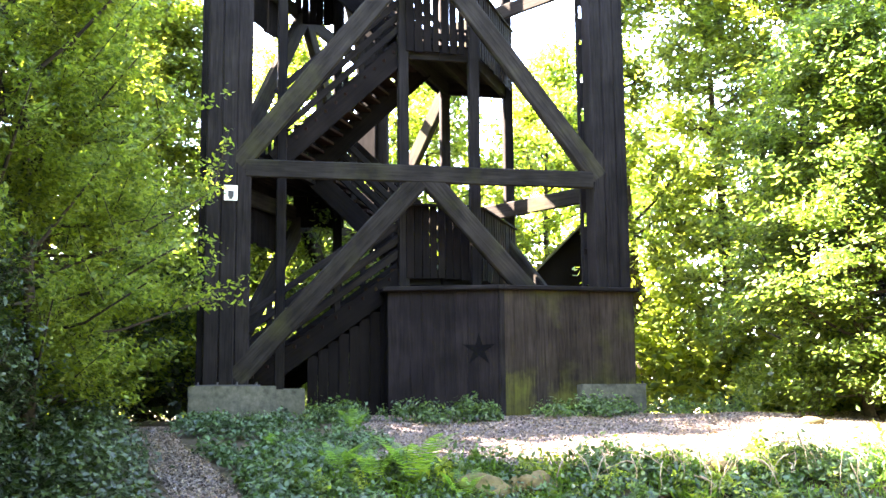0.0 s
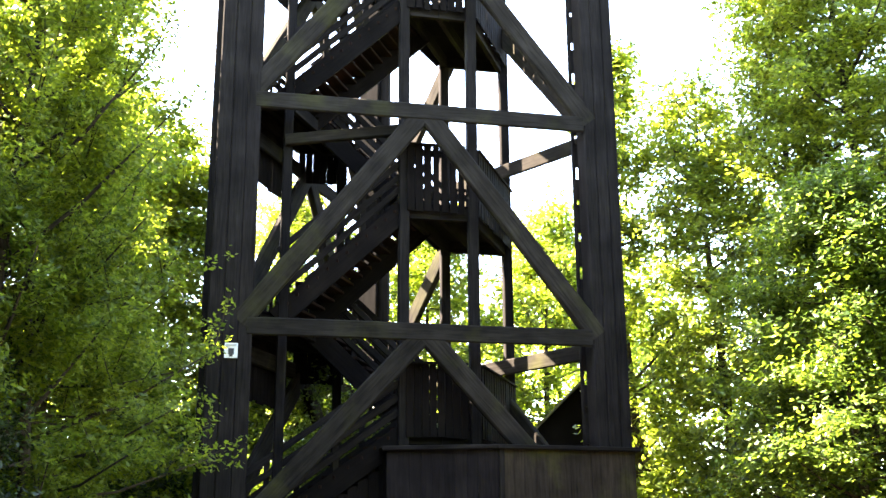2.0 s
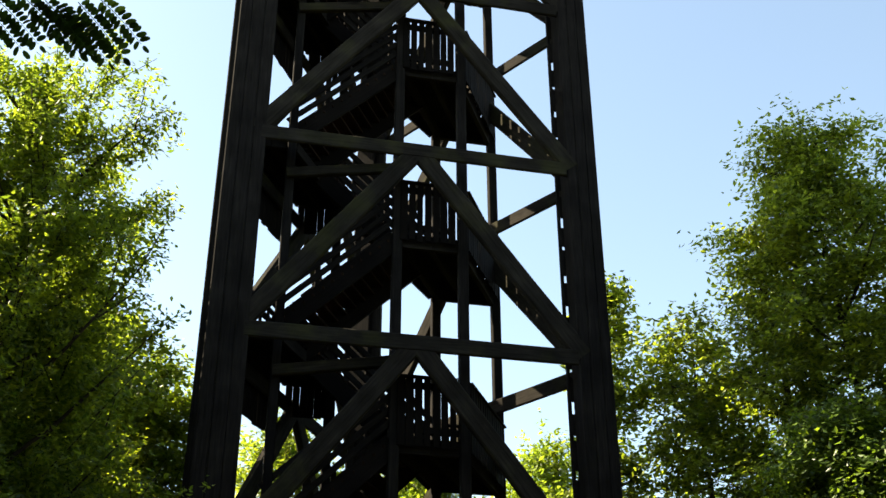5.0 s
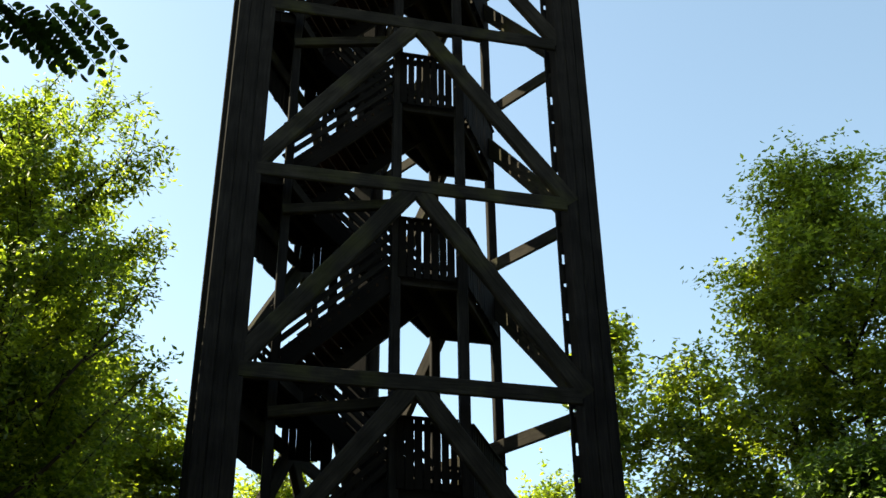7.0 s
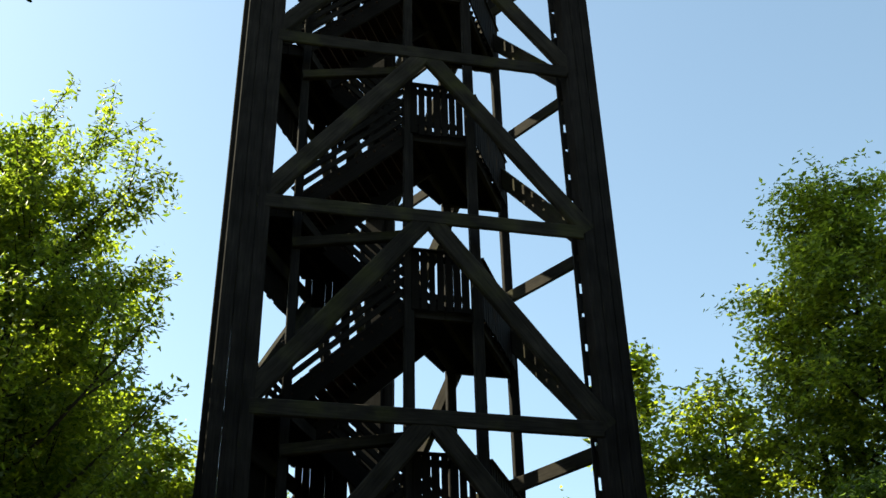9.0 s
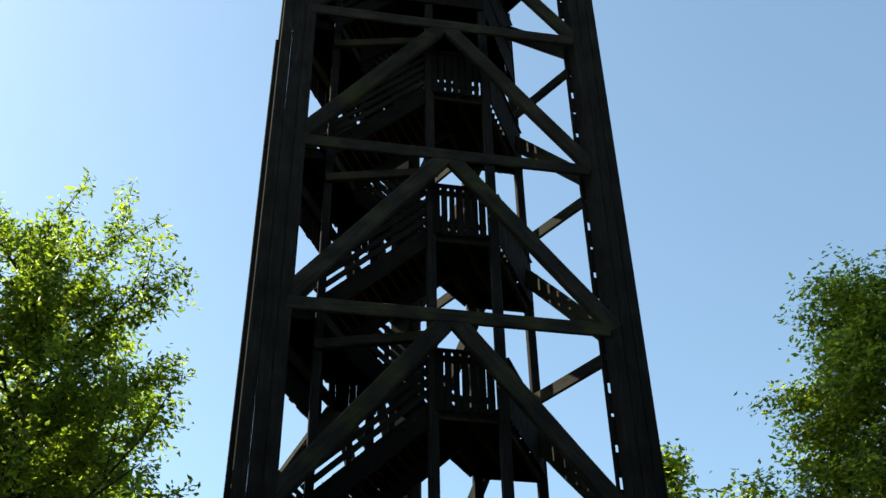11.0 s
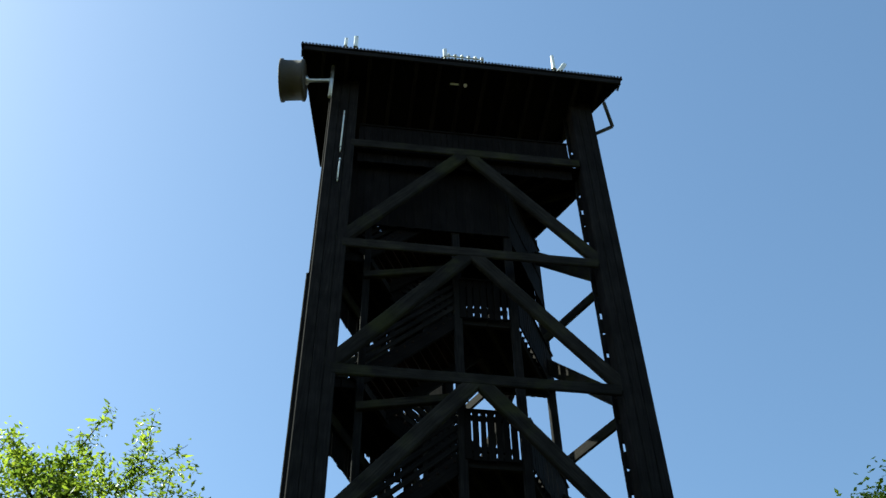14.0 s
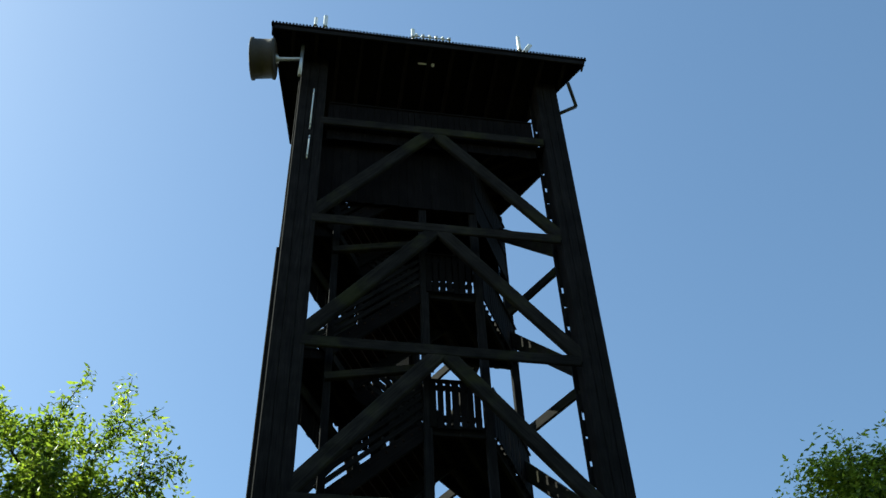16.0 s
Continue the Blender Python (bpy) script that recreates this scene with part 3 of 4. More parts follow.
for s in (-1, 1):
    for k in range(9):
        t = (k + 0.5) / 9
        c = Vector((HX + s * 1.9 * t, HY - 0.3, 6.12 - 1.9 * t))
        timber("roof_board", c, c + Vector((0, 3.6, 0)), 0.33, 0.05, (s * 0.7, 0, 0.7), MOSS, hut)

# ---- ground ----


def smooth(t):
    t = min(1.0, max(0.0, t))
    return t * t * (3 - 2 * t)


def pad_edge(x):
    return 13.5 + 0.3 * math.sin(x * 0.8 + 1) + 0.18 * math.sin(x * 2.3)


def path_x(y):
    return -2.90 - 0.335 * (y - 12.6) + 0.12 * math.sin(y * 0.7)


def height(x, y):
    e = pad_edge(x)
    bank = 0.92 * smooth((y - (e - 3.6)) / 3.6) ** 1.2
    ramp_z = 1.30 * smooth((y - 4.0) / 15.0) + 0.05
    z = bank + 0.55 * smooth((y - e) / 6.0)
    near_path = math.exp(-((x - path_x(y)) / 1.1) ** 2) if y < 20 else 0.0
    z = z * (1 - near_path) + min(ramp_z, 1.42) * near_path
    far = math.hypot(x, y - 15)
    z += 0.04 * noise.noise((x * 0.9, y * 0.9, 0)) + 0.10 * noise.noise((x * 0.2, y * 0.2, 4)) * smooth((abs(x) - 4) / 6)
    return z - 0.02 * max(0.0, far - 40)


def ground_sheet():
    xs = np.concatenate([np.linspace(-600, -20, 16)[:-1], np.linspace(-20, 24, 177), np.linspace(24, 600, 16)[1:]])
    ys = np.concatenate([np.linspace(-600, -6, 14)[:-1], np.linspace(-6, 36, 169), np.linspace(36, 700, 16)[1:]])
    verts = [(x, y, height(x, y)) for y in ys for x in xs]
    nx = len(xs)
    faces = [(j * nx + i, j * nx + i + 1, (j + 1) * nx + i + 1, (j + 1) * nx + i) for j in range(len(ys) - 1) for i in range(nx - 1)]
    me = bpy.data.meshes.new("ground")
    me.from_pydata(verts, [], faces)
    me.shade_smooth()
    return linked("ground", me, SOIL)


tagged(ground_sheet(), "dark woodland soil with leaf litter", "ground", kind="structure")


def drape(name, ys, left, right, mat, n=40, lift=0.03):
    """A sheet of gravel that follows the ground between two lines, sunk at its rim."""
    verts, faces = [], []
    for j, y in enumerate(ys):
        for i in range(n + 1):
            t = i / n
            x = left(y) * (1 - t) + right(y) * t
            rim = min(i, n - i, j, len(ys) - 1 - j)
            verts.append((x, y, height(x, y) + (lift if rim else -0.06) + 0.012 * noise.noise((x * 6, y * 6, 1))))
    for j in range(len(ys) - 1):
        for i in range(n):
            a = j * (n + 1) + i
            faces.append((a, a + 1, a + n + 2, a + n + 1))
    me = bpy.data.meshes.new(name)
    me.from_pydata(verts, [], faces)
    me.shade_smooth()
    return linked(name, me, mat)


tagged(drape("gravel_pad", np.linspace(13.3, 20.5, 60), lambda y: -1.9 + 0.2 * math.sin(y * 3), lambda y: 13.0 + 0.4 * math.sin(y * 2), GRAVEL, 150, 0.05),
       "reddish-grey gravel strewn with dry leaves before the tower", "gravel", kind="structure")
tagged(drape("gravel_path", np.linspace(2.0, 18.6, 120), lambda y: path_x(y) - 0.36 - 0.06 * math.sin(y * 4), lambda y: path_x(y) + 0.36 + 0.06 * math.sin(y * 5 + 1), GRAVEL, 12, 0.04),
       "narrow grey gravel footpath climbing to the tower", "path", kind="structure")

# ---- plants ----
def leaf_cloud(name, centers, normals, sizes, mat, parent=None, slim=0.5):
    """Many small folded leaves, each of four triangles, joined into one mesh."""
    n = len(centers)
    rng = np.random.default_rng(n)
    a = rng.normal(size=(n, 3))
    nrm = normals / np.linalg.norm(normals, axis=1)[:, None]
    a -= nrm * (a * nrm).sum(1)[:, None]
    a /= np.linalg.norm(a, axis=1)[:, None]
    b = np.cross(nrm, a)
    s = sizes[:, None]
    pts4 = np.stack([centers - a * s, centers + b * s * slim - nrm * s * 0.2, centers + a * s, centers - b * s * slim - nrm * s * 0.2], 1).reshape(-1, 3)
    me = bpy.data.meshes.new(name)
    me.vertices.add(4 * n)
    me.vertices.foreach_set("co", pts4.ravel())
    me.loops.add(6 * n)
    idx = (np.arange(n)[:, None] * 4 + np.array([0, 1, 2, 0, 2, 3])[None]).ravel()
    me.loops.foreach_set("vertex_index", idx.astype(np.int32))
    me.polygons.add(2 * n)
    me.polygons.foreach_set("loop_start", np.arange(0, 6 * n, 3, dtype=np.int32))
    me.update(calc_edges=True)
    me.validate()
    return linked(name, me, mat, parent)


def tube(name, points, radii, mat, parent, sides=7):
    verts, faces = [], []
    for k, (p, r) in enumerate(zip(points, radii)):
        p = Vector(p)
        d = Vector(points[min(k + 1, len(points) - 1)]) - Vector(points[max(k - 1, 0)])
        q = d.to_track_quat("Z", "Y")
        for j in range(sides):
            t = 2 * math.pi * j / sides
            verts.append(p + q @ Vector((math.cos(t) * r, math.sin(t) * r, 0)))
    for k in range(len(points) - 1):
        for j in range(sides):
            a, b = k * sides + j, k * sides + (j + 1) % sides
            faces.append((a, b, b + sides, a + sides))
    faces.append(tuple(range(len(verts) - sides, len(verts))))
    me = bpy.data.meshes.new(name)
    me.from_pydata([tuple(v) for v in verts], [], faces)
    me.shade_smooth()
    return linked(name, me, mat, parent)


def tree(x, y, top, spread, low, leaves, leaf, mat, label, seed, lean=(0, 0), clumps=90, twig=0.7, droop=0.0, taper=0.8, slim=0.5, rise=0.0, flat=False):
    """A tapered trunk, limbs that fork into twigs, and small leaves along the twigs, which lie in level sprays where flat."""
    rnd = random.Random(seed)
    rng = np.random.default_rng(seed)
    t = thing("tree", label, "tree")
    z0 = height(x, y) - 0.1
    t.location = (x, y, z0)
    h = top - z0
    trunk = [(lean[0] * s * s + 0.012 * h * math.sin(5 * s + seed), lean[1] * s * s + 0.01 * h * math.cos(4 * s + seed), h * 0.93 * s) for s in np.linspace(0, 1, 9)]
    r0 = 0.011 * h + 0.02
    tube("trunk", trunk, [r0 * (1 - 0.88 * s) for s in np.linspace(0, 1, 9)], BARK, t)
    cs, ns, sprigs = [], [], []
    per = max(4, leaves // (clumps * 9))
    for k in range(clumps):
        s = low + (1 - low) * (k + rnd.random()) / clumps
        i = min(7, int(s * 8))
        base = Vector(trunk[i]).lerp(Vector(trunk[i + 1]), s * 8 - i)
        f = (s - low) / (1 - low)
        reach = spread * (1 - taper * max(0, f - 0.35) ** 1.2 / 0.6) * rnd.uniform(0.35, 1.08)
        az = k * 2.399 + rnd.uniform(-0.5, 0.5)
        end = base + Vector((math.cos(az) * reach, math.sin(az) * reach, reach * (rnd.uniform(-0.05, 0.6) + rise) - droop))
        end.z = min(end.z, h)
        if k % 2 == 0:
            m = base.lerp(end, 0.5) + Vector((0, 0, -0.06 * reach))
            tube("limb", [base, m, end], [r0 * 0.33 * (1 - 0.6 * f), r0 * 0.18, 0.008], BARK, t, 5)
        out = Vector((math.cos(az), math.sin(az), 0.5))
        for j in range(9):
            d = (out * rnd.uniform(0.0, 1.0) + Vector((rnd.gauss(0, 0.6), rnd.gauss(0, 0.6), rnd.gauss(0.35 - droop, 0.45)))).normalized()
            if flat:
                d = (out * rnd.uniform(0.1, 1.1) + Vector((rnd.gauss(0, 0.7), rnd.gauss(0, 0.7), -0.40 + rnd.gauss(0.0, 0.42)))).normalized()
            ln = twig * rnd.uniform(0.5, 1.2)
            st = base.lerp(end, rnd.uniform(0.55 - 0.2 * rise, 1.0))
            w = rng.random((per, 1))
            loose = np.clip(rng.normal(size=(per, 3)), -1.6, 1.6) * (leaf * 1.0 + 0.03 * twig)
            if flat:
                loose = np.clip(rng.normal(size=(per, 3)), -1.5, 1.5) * (np.array([1.0, 1.0, 0.5]) * (leaf * 1.2 + 0.13 * twig))
            cs.append(np.array(st) + np.array(d) * ln * w + loose)
            ns.append(rng.normal(size=(per, 3)) * (0.45 if flat else 0.55) + np.array([d.x * 0.4, d.y * 0.4, 0.9]))
            if j < 3:
                sprigs.append((st, st + d * ln))
    c, n = np.concatenate(cs), np.concatenate(ns)
    leaf_cloud("crown", c, n, leaf * rng.uniform(0.55, 1.3, len(c)), mat, t, slim)["kind"] = "stuff"
    v, fc = [], []
    for p, q in sprigs:
        b0 = len(v)
        for o, r in ((p, 0.012), (q, 0.004)):
            v += [tuple(o + Vector((r * math.cos(a), r * math.sin(a), 0))) for a in (0, 2.1, 4.2)]
        fc += [(b0, b0 + 1, b0 + 4, b0 + 3), (b0 + 1, b0 + 2, b0 + 5, b0 + 4), (b0 + 2, b0, b0 + 3, b0 + 5)]
    me = bpy.data.meshes.new("twigs")
    me.from_pydata(v, [], fc)
    linked("twig_work", me, BARK, t)["kind"] = "stuff"
    return t


def cover(name, label, n, place, leaf, mat, tall, seed, slim=0.6, bare=0.3, upright=False, mound=0.0):
    """Low plants: leaves over the ground where place() puts them, heaped in mounds where a mound's radius is given."""
    rnd = random.Random(seed)
    rng = np.random.default_rng(seed)
    c = np.empty((n, 3))
    nm = rng.normal(size=(n, 3)) * 0.6 + np.array([0, -0.2, 0.8])
    heap, left = None, 0
    for k in range(n):
        if left == 0:
            x, y = place(rnd)
            for _ in range(6):
                hump = 0.5 + 0.75 * noise.noise((x * 1.3, y * 1.3, seed)) + 0.35 * noise.noise((x * 4.1, y * 4.1, seed))
                if hump > bare * rnd.uniform(0.7, 1.3):
                    break
                x, y = place(rnd)
            hump = min(1.3, max(0.05, hump))
            left = rnd.randint(40, 130) if mound else 1
            heap = (x, y, mound * rnd.uniform(0.4, 1.3))
        left -= 1
        if mound:
            az, r = rnd.uniform(0, 6.283), rnd.random() ** 0.6
            px, py = heap[0] + math.cos(az) * r * heap[2], heap[1] + math.sin(az) * r * heap[2]
            dome = tall * hump * math.sqrt(max(0.0, 1 - r * r))
            c[k] = (px, py, height(px, py) + 0.01 + dome * rnd.uniform(0.72, 1.05) + rnd.random() ** 6 * tall * 0.5)
            nm[k] += np.array([math.cos(az) * r, math.sin(az) * r, 0.2]) * 0.7
        else:
            c[k] = (x, y, height(x, y) + 0.02 + tall * hump * rnd.random() ** 0.6)
    if upright:
        nm = rng.normal(size=(n, 3)) * np.array([1, 1, 0.25])
    ob = leaf_cloud(name, c, nm, leaf * rng.uniform(0.35, 1.5, n), mat, None, slim)
    return tagged(ob, label, "plants", kind="stuff")


BROAD = "broadleaved tree in full summer leaf at the clearing's edge"
# left of the path
SLENDER = "tall leafy tree with thin upright twigs beside the path"
tree(-5.3, 13.0, 11.2, 2.1, 0.22, 58000, 0.048, LEAF_B, SLENDER, 3, clumps=84, twig=0.8, taper=0.6, slim=0.42, rise=0.75)
tree(-7.2, 12.7, 11.6, 1.9, 0.36, 40000, 0.046, LEAF_B, SLENDER, 4, clumps=80, twig=0.85, taper=0.7, slim=0.42, rise=0.8)
tree(-8.6, 12.4, 10.6, 1.9, 0.08, 44000, 0.048, LEAF_B, SLENDER, 10, clumps=100, twig=1.0, taper=0.85, slim=0.55)
tree(-5.35, 14.2, 8.4, 2.2, 0.14, 80000, 0.044, LEAF_B, "dense leafy shrub-like tree beside the path", 7, clumps=140, twig=0.8, taper=0.5)
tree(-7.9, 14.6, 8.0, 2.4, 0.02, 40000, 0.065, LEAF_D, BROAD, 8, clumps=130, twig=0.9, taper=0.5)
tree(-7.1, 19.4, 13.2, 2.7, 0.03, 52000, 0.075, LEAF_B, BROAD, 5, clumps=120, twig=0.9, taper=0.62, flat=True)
# low shrubs whose leaf colour stands in for shade under the trees
tree(-6.1, 12.1, 4.0, 1.7, 0.02, 40000, 0.042, LEAF_D, "dense shrub beside the footpath, leaves toned dark for shade", 84, clumps=90, twig=0.6, taper=0.4)
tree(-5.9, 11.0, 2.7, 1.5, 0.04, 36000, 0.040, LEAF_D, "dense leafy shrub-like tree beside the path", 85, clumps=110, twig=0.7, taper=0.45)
tree(-5.7, 21.6, 11.0, 1.7, 0.04, 36000, 0.075, LEAF_B, BROAD, 86, clumps=100, twig=0.8, taper=0.6, flat=True)
# out of view; added to keep sky light off the undergrowth
tree(-7.4, 9.3, 8.2, 2.3, 0.03, 24000, 0.12, LEAF_A, "tall broadleaved tree out of view, added for shade", 83, clumps=90, twig=1.2, taper=0.5)
# mostly out of view; set here to shade the gravel
tree(-11.2, 17.5, 13.0, 3.4, 0.03, 46000, 0.10, LEAF_A, BROAD, 6, clumps=110, twig=1.0)
tree(-3.6, 24.5, 8.0, 2.2, 0.02, 34000, 0.065, LEAF_E, BROAD, 9, clumps=110, twig=0.9)
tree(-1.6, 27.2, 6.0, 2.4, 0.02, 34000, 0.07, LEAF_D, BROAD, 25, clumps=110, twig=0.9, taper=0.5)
# unseen row on the sun's side, added to shade the low left
for k, (sx, sy) in enumerate(((-15.5, 8.5), (-16.5, 13.5), (-15.0, 18.5), (-16.0, 24.0))):
    tree(sx, sy, 14.5 - k % 2, 4.0, 0.05, 26000, 0.2, LEAF_A, "tall broadleaved tree out of view, added for shade", 70 + k, clumps=90, twig=1.8, taper=0.5)
# unseen as well, added to shade the ground left of the path
for k, (sx, sy) in enumerate(((-9.0, 6.8), (-11.5, 10.2), (-7.5, 2.0))):
    tree(sx, sy, 10.8 + k % 2, 3.4, 0.05, 30000, 0.16, LEAF_A, "tall broadleaved tree out of view, added for shade", 80 + k, clumps=100, twig=1.5, taper=0.4)
# over the footpath, behind the eye; unseen, added to cut the frontal sky light
for k, (sx, sy) in enumerate(((-4.2, -3.8), (3.6, -4.4), (7.0, -0.8), (-7.4, -1.6), (0.2, -8.0), (9.5, 3.5))):
    tree(sx, sy, 14.5 + k % 3, 3.9, 0.3, 22000, 0.17, LEAF_A, "tall broadleaved tree behind the eye, added to block sky light", 90 + k, clumps=90, twig=1.5, taper=0.4)
# right of the tower
tree(8.5, 21.6, 17.0, 2.8, 0.10, 70000, 0.072, LEAF_A, "tall broadleaved tree with an uneven crown above the others", 19, clumps=160, twig=0.9, taper=0.72, flat=True)
tree(7.3, 22.4, 14.6, 1.55, 0.06, 26000, 0.075, LEAF_A, BROAD, 18, clumps=100, twig=0.9, taper=0.6, flat=True)
tree(11.5, 21.0, 15.9, 3.0, 0.06, 56000, 0.085, LEAF_A, BROAD, 12, clumps=130, twig=1.0, taper=0.6, flat=True)
tree(5.9, 23.6, 12.6, 1.9, 0.06, 26000, 0.085, LEAF_A, BROAD, 13, clumps=100, twig=0.8, taper=0.6, flat=True)
tree(4.1, 24.4, 14.4, 1.1, 0.06, 13000, 0.085, LEAF_A, "slender young tree with sparse large leaves", 14, clumps=60, twig=0.7, taper=0.75, rise=0.6)
tree(6.9, 18.6, 8.8, 2.1, 0.03, 62000, 0.058, LEAF_E, BROAD, 15, clumps=120, twig=0.8, flat=True)
tree(10.4, 17.4, 12.9, 2.8, 0.03, 84000, 0.064, LEAF_E, BROAD, 16, clumps=150, twig=0.9, taper=0.6, flat=True)
tree(13.5, 18.6, 13.0, 3.0, 0.04, 30000, 0.085, LEAF_A, BROAD, 17, clumps=110, twig=1.0, flat=True)
# behind the tower
tree(3.0, 31.0, 12.2, 2.8, 0.05, 26000, 0.09, LEAF_B, BROAD, 21, clumps=100, twig=1.1)
tree(-0.5, 30.0, 11.5, 2.9, 0.05, 26000, 0.09, LEAF_B, BROAD, 22, clumps=100, twig=1.1)
tree(-4.0, 29.0, 12.0, 2.9, 0.05, 26000, 0.09, LEAF_A, BROAD, 23, clumps=100, twig=1.1)
tree(-8.0, 24.0, 12.0, 3.0, 0.05, 24000, 0.09, LEAF_A, BROAD, 24, clumps=90, twig=1.1)


def woods(name, n, lo, hi, r0, r1, top, leaf, seed, label):
    """Far trees all along an arc: heaped clumps of leaves."""
    rng = np.random.default_rng(seed)
    cs = []
    for k in range(n // 300):
        az, r = rng.uniform(lo, hi), rng.uniform(r0, r1)
        z = rng.uniform(0.0, 1) ** 0.9 * top * (0.8 + 0.2 * math.sin(az * 9) + 0.1 * math.sin(az * 23))
        cs.append(np.array([r * math.sin(az), r * math.cos(az), z]) + rng.normal(size=(300, 3)) * np.array([1.3, 1.3, 0.9]))
    c = np.concatenate(cs)
    nm = rng.normal(size=c.shape) * 0.6 + np.array([0, 0, 0.9])
    return tagged(leaf_cloud(name, c, nm, leaf * rng.uniform(0.6, 1.3, len(c)), LEAF_A), label, "woodland", kind="stuff")


woods("far_woods", 110000, -1.3, 1.3, 34, 48, 11.5, 0.2, 31, "dense green woodland beyond the clearing")
# never in view; closes the rear and keeps sky light off the tower's front
woods("woods_behind", 120000, 1.3, 4.98, 11, 24, 19.0, 0.26, 32, "dense tall woodland round the footpath, unseen, added to block sky light")

# undergrowth
def by_path(r):
    y = r.uniform(10.5, 18.4)
    return r.uniform(path_x(y) + 0.5, max(path_x(y) + 0.9, -1.2 + 0.35 * math.sin(y * 1.7))), y


def along_boards(r):
    x = r.uniform(-2.2, 5.6)
    return x, 18.25 + 0.2175 * (x + 1) - abs(r.gauss(0, 0.28)) + 0.15


cover("ivy", "dark green ivy over the bank", 30000, lambda r: (r.uniform(-1.9, 9.5), r.triangular(9.4, 13.35, 12.7)), 0.034, IVY, 0.26, 41, 0.7, 0.4, mound=0.28)
cover("brambles", "leafy brambles on the bank", 16000, lambda r: (r.uniform(-2.0, 9.5), r.triangular(10.4, 13.45, 12.9)), 0.036, LEAF_C, 0.36, 47, 0.55, 0.6, mound=0.24)
cover("brambles", "yellowish leafy stems catching the light on the bank", 7000, lambda r: (r.uniform(-2.0, 9.5), r.triangular(11.0, 13.6, 13.1)), 0.036, LEAF_B, 0.34, 50, 0.5, 0.68, mound=0.2)
cover("grass", "tufts of long grass along the bank", 5000, lambda r: (r.uniform(-2.2, 8.5), r.triangular(11.4, 13.6, 13.1)), 0.13, FERN, 0.16, 48, 0.045, 0.62, True)
# dim by its leaf colour, which stands in for shade here
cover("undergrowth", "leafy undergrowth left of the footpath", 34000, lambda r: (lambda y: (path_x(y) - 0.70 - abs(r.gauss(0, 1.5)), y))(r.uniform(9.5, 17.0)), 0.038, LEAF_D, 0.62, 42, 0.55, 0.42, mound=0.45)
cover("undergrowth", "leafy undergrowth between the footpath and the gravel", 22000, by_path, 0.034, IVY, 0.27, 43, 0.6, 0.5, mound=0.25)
# fills the gap behind the path; its shade is in the leaf colour
cover("thicket", "thicket behind the end of the footpath, leaves toned dark for shade", 34000, lambda r: (r.uniform(-12.5, -4.7), r.uniform(20.0, 23.5)), 0.085, LEAF_D, 4.2, 62, 0.55, 0.1)
cover("weeds", "low green weeds along the foot of the boards", 8000, along_boards, 0.036, LEAF_C, 0.40, 44, 0.5, 0.5, mound=0.22)
cover("shrubs", "sunlit shrubs at the edge of the gravel", 16000, lambda r: (r.uniform(5.4, 13.0), 20.6 + r.gauss(0, 0.6)), 0.06, LEAF_B, 1.3, 45)
cover("shrubs", "tall shrubs under the trees", 26000, lambda r: (r.uniform(3.8, 16.0), r.uniform(22.5, 25.5)), 0.10, LEAF_A, 3.0, 49)
cover("shrubs", "sunlit brambles on the slope beside the gravel", 12000, lambda r: (r.uniform(5.5, 12.0), r.triangular(10.5, 15.0, 12.5)), 0.06, LEAF_B, 0.6, 46, 0.6, 0.5)


def litter(n, seed):
    """Dry fallen leaves lying flat on the gravel."""
    rnd = random.Random(seed)
    rng = np.random.default_rng(seed)
    c = np.empty((n, 3))
    for k in range(n):
        x, y = (rnd.uniform(-1.8, 11.0), rnd.uniform(13.4, 19.6)) if k % 5 else (lambda yy: (path_x(yy) + rnd.uniform(-0.4, 0.4), yy))(rnd.uniform(6, 18))
        c[k] = (x, y, height(x, y) + 0.066)
    nm = rng.normal(size=(n, 3)) * 0.3 + np.array([0, 0, 1.0])
    return tagged(leaf_cloud("leaf_litter", c, nm, rng.uniform(0.008, 0.03, n), LITTER, None, 0.6), "dry brown leaves scattered over the gravel", "leaves", kind="stuff")


LITTER = leaf_material("dry_leaves", (0.03, 0.02, 0.014), (0.24, 0.17, 0.12), 0.15)
litter(22000, 61)


def chips(n, seed):
    """Loose stone chips on the pad and the path."""
    rnd = random.Random(seed)
    rng = np.random.default_rng(seed)
    c = np.empty((n, 3))
    for k in range(n):
        x, y = (rnd.uniform(-1.8, 9.0), rnd.uniform(13.3, 19.6)) if k % 4 else (lambda yy: (path_x(yy) + rnd.uniform(-0.36, 0.36), yy))(rnd.uniform(8, 18.4))
        c[k] = (x, y, height(x, y) + 0.056)
    nm = rng.normal(size=(n, 3)) * 0.6 + np.array([0, 0, 0.8])
    return tagged(leaf_cloud("loose_chips", c, nm, rng.uniform(0.008, 0.026, n), CHIPS, None, 0.75), "loose grey and reddish gravel chips", "gravel", kind="stuff")


chips(60000, 63)


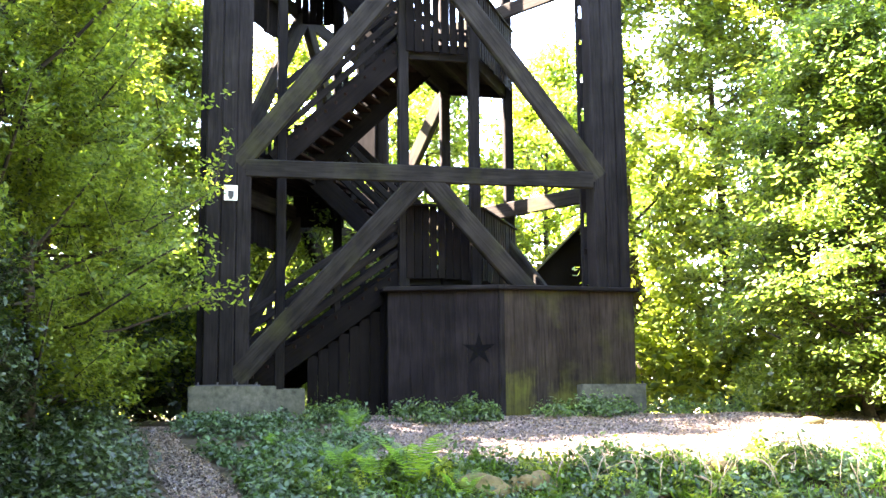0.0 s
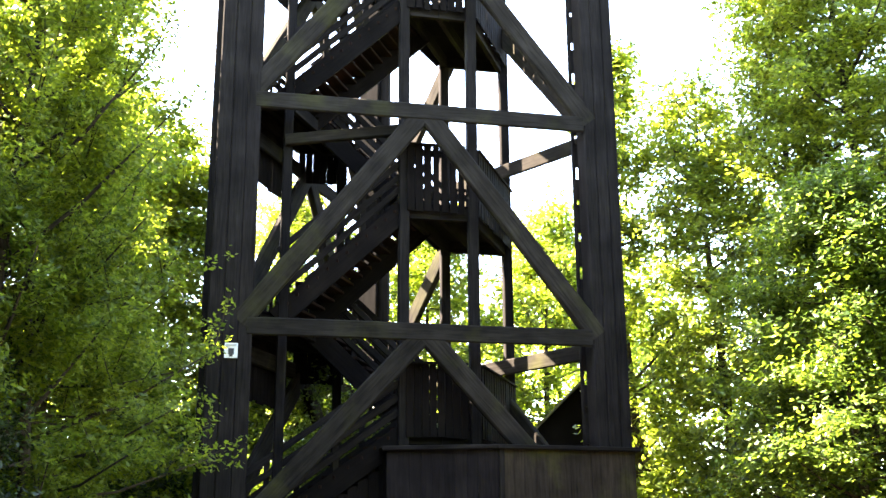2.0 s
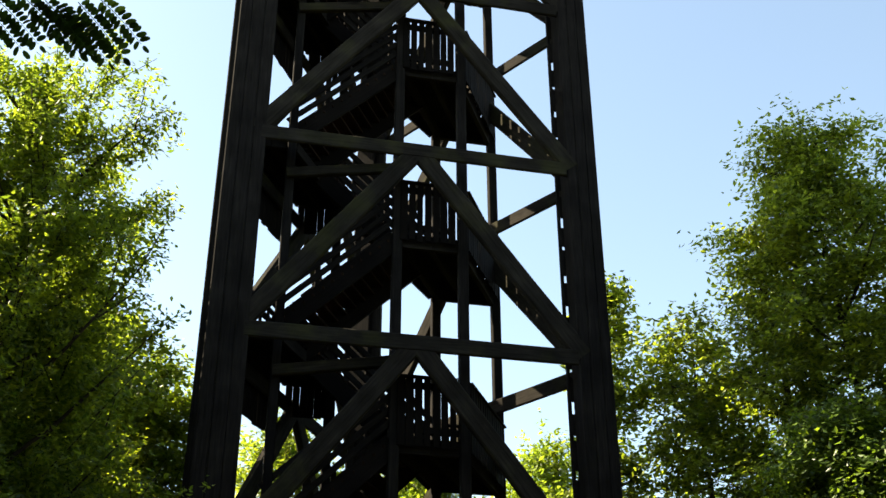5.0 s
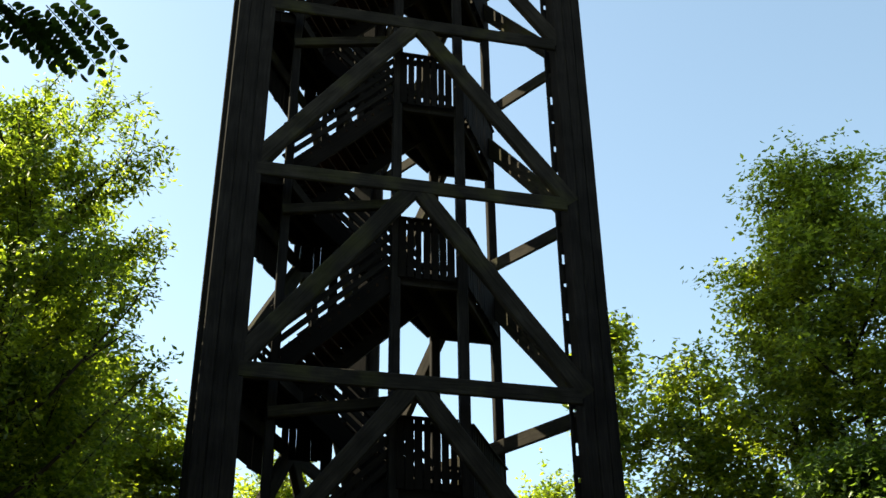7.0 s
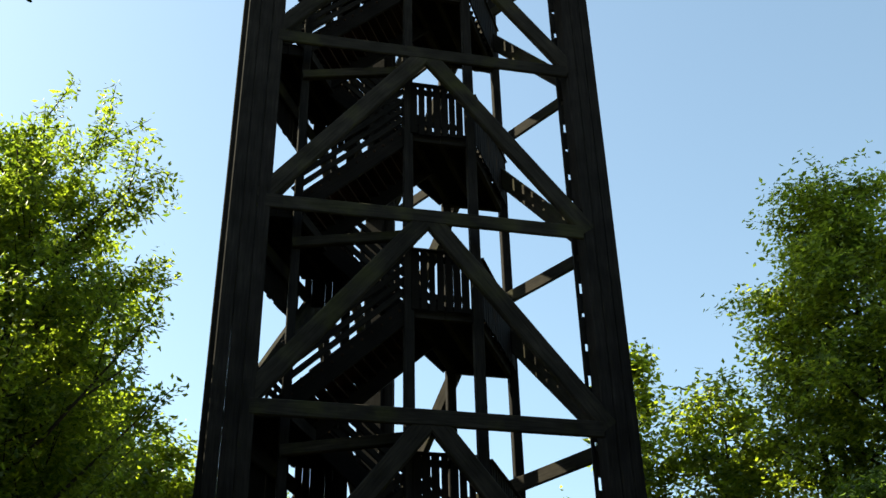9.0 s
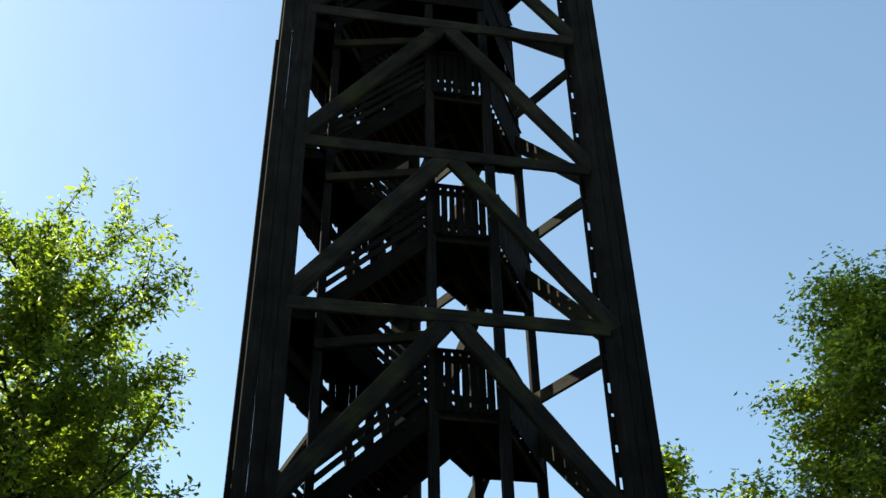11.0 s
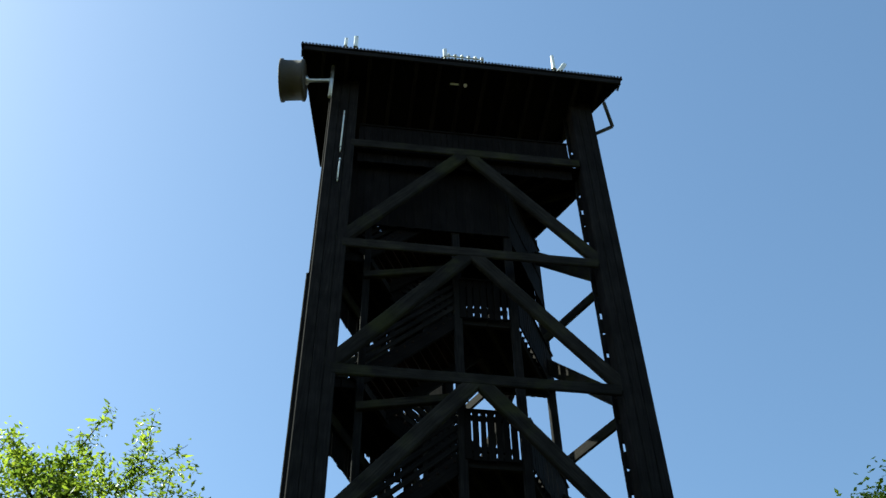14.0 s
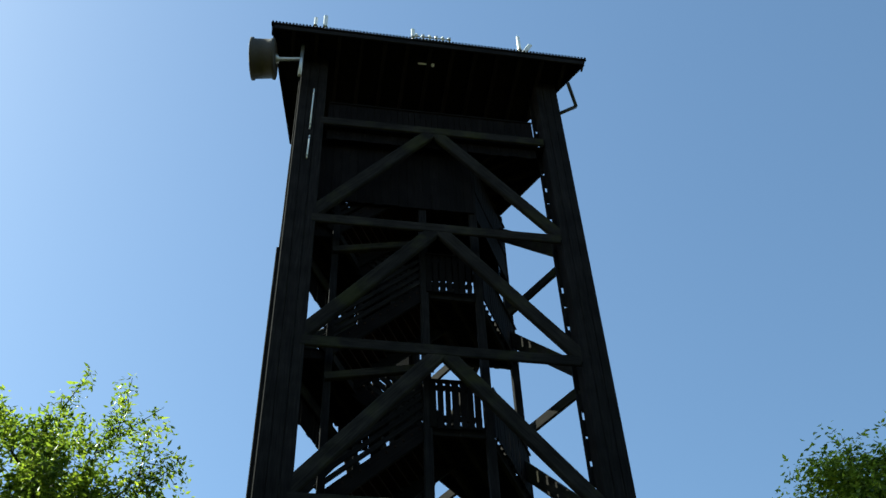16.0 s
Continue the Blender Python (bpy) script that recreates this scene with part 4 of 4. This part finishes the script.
def fern(x, y, size, fronds, seed):
    """Arching fronds, each a midrib with two rows of narrowing leaflets."""
    rnd = random.Random(seed)
    f = thing("fern", "bright green fern with arching fronds on the bank", "fern", "ferns on the bank")
    f.location = (x, y, height(x, y))
    for k in range(fronds):
        az = 2 * math.pi * k / fronds + rnd.uniform(-0.3, 0.3)
        out = Vector((math.cos(az), math.sin(az), 0))
        side = Vector((-out.y, out.x, 0))
        ln = size * rnd.uniform(0.75, 1.15)
        verts, faces = [], []
        for j in range(22):
            t = j / 21
            p = out * ln * (0.62 * t) + Vector((0, 0, ln * (1.45 * t - 0.75 * t * t)))
            w = 0.21 * ln * math.sin(math.pi * min(1, 0.12 + 0.88 * t)) ** 0.8 * (1 - 0.5 * t)
            g = ln / 21 * 0.24
            step = (out * 0.62 + Vector((0, 0, 1.45 - 1.5 * t))).normalized()
            for s in (-1, 1):
                b0 = len(verts)
                tip = p + side * s * w + step * w * 0.35 - Vector((0, 0, w * 0.15))
                verts += [tuple(p - step * g), tuple(p + step * g), tuple((p + tip) / 2 + step * g * 0.9), tuple(tip), tuple((p + tip) / 2 - step * g * 0.7)]
                faces.append((b0, b0 + 1, b0 + 2, b0 + 3, b0 + 4))
        me = bpy.data.meshes.new("frond")
        me.from_pydata(verts, [], faces)
        linked("frond", me, FERN, f)


for fx, fy, fs, fn, fseed in ((-0.35, 12.55, 0.85, 10, 51), (0.18, 12.45, 0.62, 8, 52), (-1.2, 12.75, 0.6, 9, 53), (-2.05, 14.0, 0.5, 8, 54), (-0.8, 12.5, 0.6, 8, 55), (-1.38, 16.9, 0.5, 9, 56)):
    fern(fx, fy, fs, fn, fseed)

# dry roots and stems hanging over the bank
roots = thing("dry_roots", "pale dry roots and stems hanging down the bank", "roots")
rnd = random.Random(77)
for k in range(120):
    x = rnd.uniform(0.7, 6.4)
    y = pad_edge(x) - rnd.uniform(0.3, 1.2)
    p = Vector((x, y, height(x, y) + rnd.uniform(0.22, 0.46)))
    pts_r, d = [p], Vector((rnd.gauss(0, 0.5), rnd.uniform(-0.5, 0.0), rnd.uniform(-0.1, 0.7)))
    for j in range(6):
        d = d + Vector((rnd.gauss(0, 0.35), rnd.gauss(-0.1, 0.15), -0.42))
        p = p + d.normalized() * rnd.uniform(0.06, 0.12)
        p.z = max(p.z, height(p.x, p.y) + 0.1)
        pts_r.append(p.copy())
    tube("root", pts_r, [rnd.uniform(0.005, 0.012) * (1 - 0.12 * j) for j in range(7)], ROOT, roots, 5)

# stones in the bank
for k, (x, y, r) in enumerate(((0.42, 12.75, 0.27), (1.0, 12.85, 0.24), (2.6, 12.9, 0.2), (3.15, 12.8, 0.22), (5.6, 17.4, 0.16))):
    bm = bmesh.new()
    bmesh.ops.create_icosphere(bm, subdivisions=3, radius=r)
    for v in bm.verts:
        v.co *= 1 + 0.5 * noise.noise(v.co * 4 + Vector((k * 7, 0, 0)))
        v.co.z *= 0.62
        v.co.x *= 1.3
    me = bpy.data.meshes.new("stone")
    bm.to_mesh(me), bm.free()
    me.shade_smooth()
    st = linked("stone", me, STONE)
    st.location = (x, y, height(x, y) + r * 0.3)
    tagged(st, "weathered mossy stone half sunk in the bank", "stone", "stones in the bank")

# a branch with hanging feathered leaves over the footpath
branch = thing("overhanging_branch", "thin branch with hanging leaves of paired oval leaflets over the path", "branch")
TIP, AX_R, AX_U = Vector((-1.07, 3.40, 3.94)), Vector((1, 0, 0)), Vector((0, -0.5, 0.866))
FINE = 0.78                                   # size of the leaves against full-grown ones
OUTWARD = AX_R.cross(AX_U)


def hang(a, b, c=0.0):
    return TIP + (AX_R * a + AX_U * b + OUTWARD * c) * FINE


tube("stem", [Vector((-4.6, 2.6, 6.1)), Vector((-2.7, 2.95, 4.9)), hang(-0.42, 0.37), hang(-0.16, 0.31), hang(0.02, 0.30)], [0.02, 0.014, 0.008, 0.006, 0.004], BARK, branch, 6)
rnd = random.Random(9)
for a, b, ln in ((0.138, 0.07, 0.25), (0.06, 0.02, 0.30), (0.0, 0.0, 0.30), (-0.06, 0.025, 0.29), (-0.125, 0.04, 0.27), (-0.20, 0.10, 0.25), (-0.29, 0.07, 0.26), (-0.36, 0.05, 0.27)):
    way = (AX_R * (0.66 + rnd.uniform(-0.06, 0.06)) - AX_U * 0.72 + OUTWARD * rnd.uniform(-0.12, 0.12)).normalized()
    side = way.cross(OUTWARD).normalized()
    tip = hang(a, b, rnd.uniform(-0.05, 0.05))
    ln *= FINE
    rib = [tip - way * ln * (1 - t) + AX_U * 0.03 * t * (1 - t) for t in (0.0, 0.3, 0.6, 1.0)]
    tube("leaf_rib", rib, [0.002, 0.0016, 0.0013, 0.001], IVY, branch, 4)
    verts, faces = [], []
    pairs = int(ln / (0.021 * FINE))
    for k in range(pairs * 2 + 1):
        j, sgn = k // 2, (-1) ** k
        along_t = (j + 0.8) / (pairs + 0.6)
        o = rib[0].lerp(rib[3], along_t) + AX_U * 0.03 * along_t * (1 - along_t)
        d = (side * sgn + way * rnd.uniform(0.25, 0.6)).normalized() if k < pairs * 2 else way
        face_n = (OUTWARD + Vector((rnd.gauss(0, 0.3), rnd.gauss(0, 0.3), rnd.gauss(0, 0.3)))).normalized()
        w = d.cross(face_n).normalized()
        size = FINE * rnd.uniform(0.85, 1.15) * (1.0 - 0.25 * abs(along_t - 0.55))
        b0 = len(verts)
        for q in range(10):
            t = 2 * math.pi * q / 10
            verts.append(tuple(o + d * (0.003 + 0.023 * size * (1 + math.cos(t))) + w * (0.0125 * size * math.sin(t)) + face_n * (0.003 * math.sin(t) ** 2)))
        faces.append(tuple(range(b0, b0 + 10)))
    me = bpy.data.meshes.new("leaf_spray")
    me.from_pydata(verts, [], faces)
    linked("leaf_spray", me, IVY, branch)
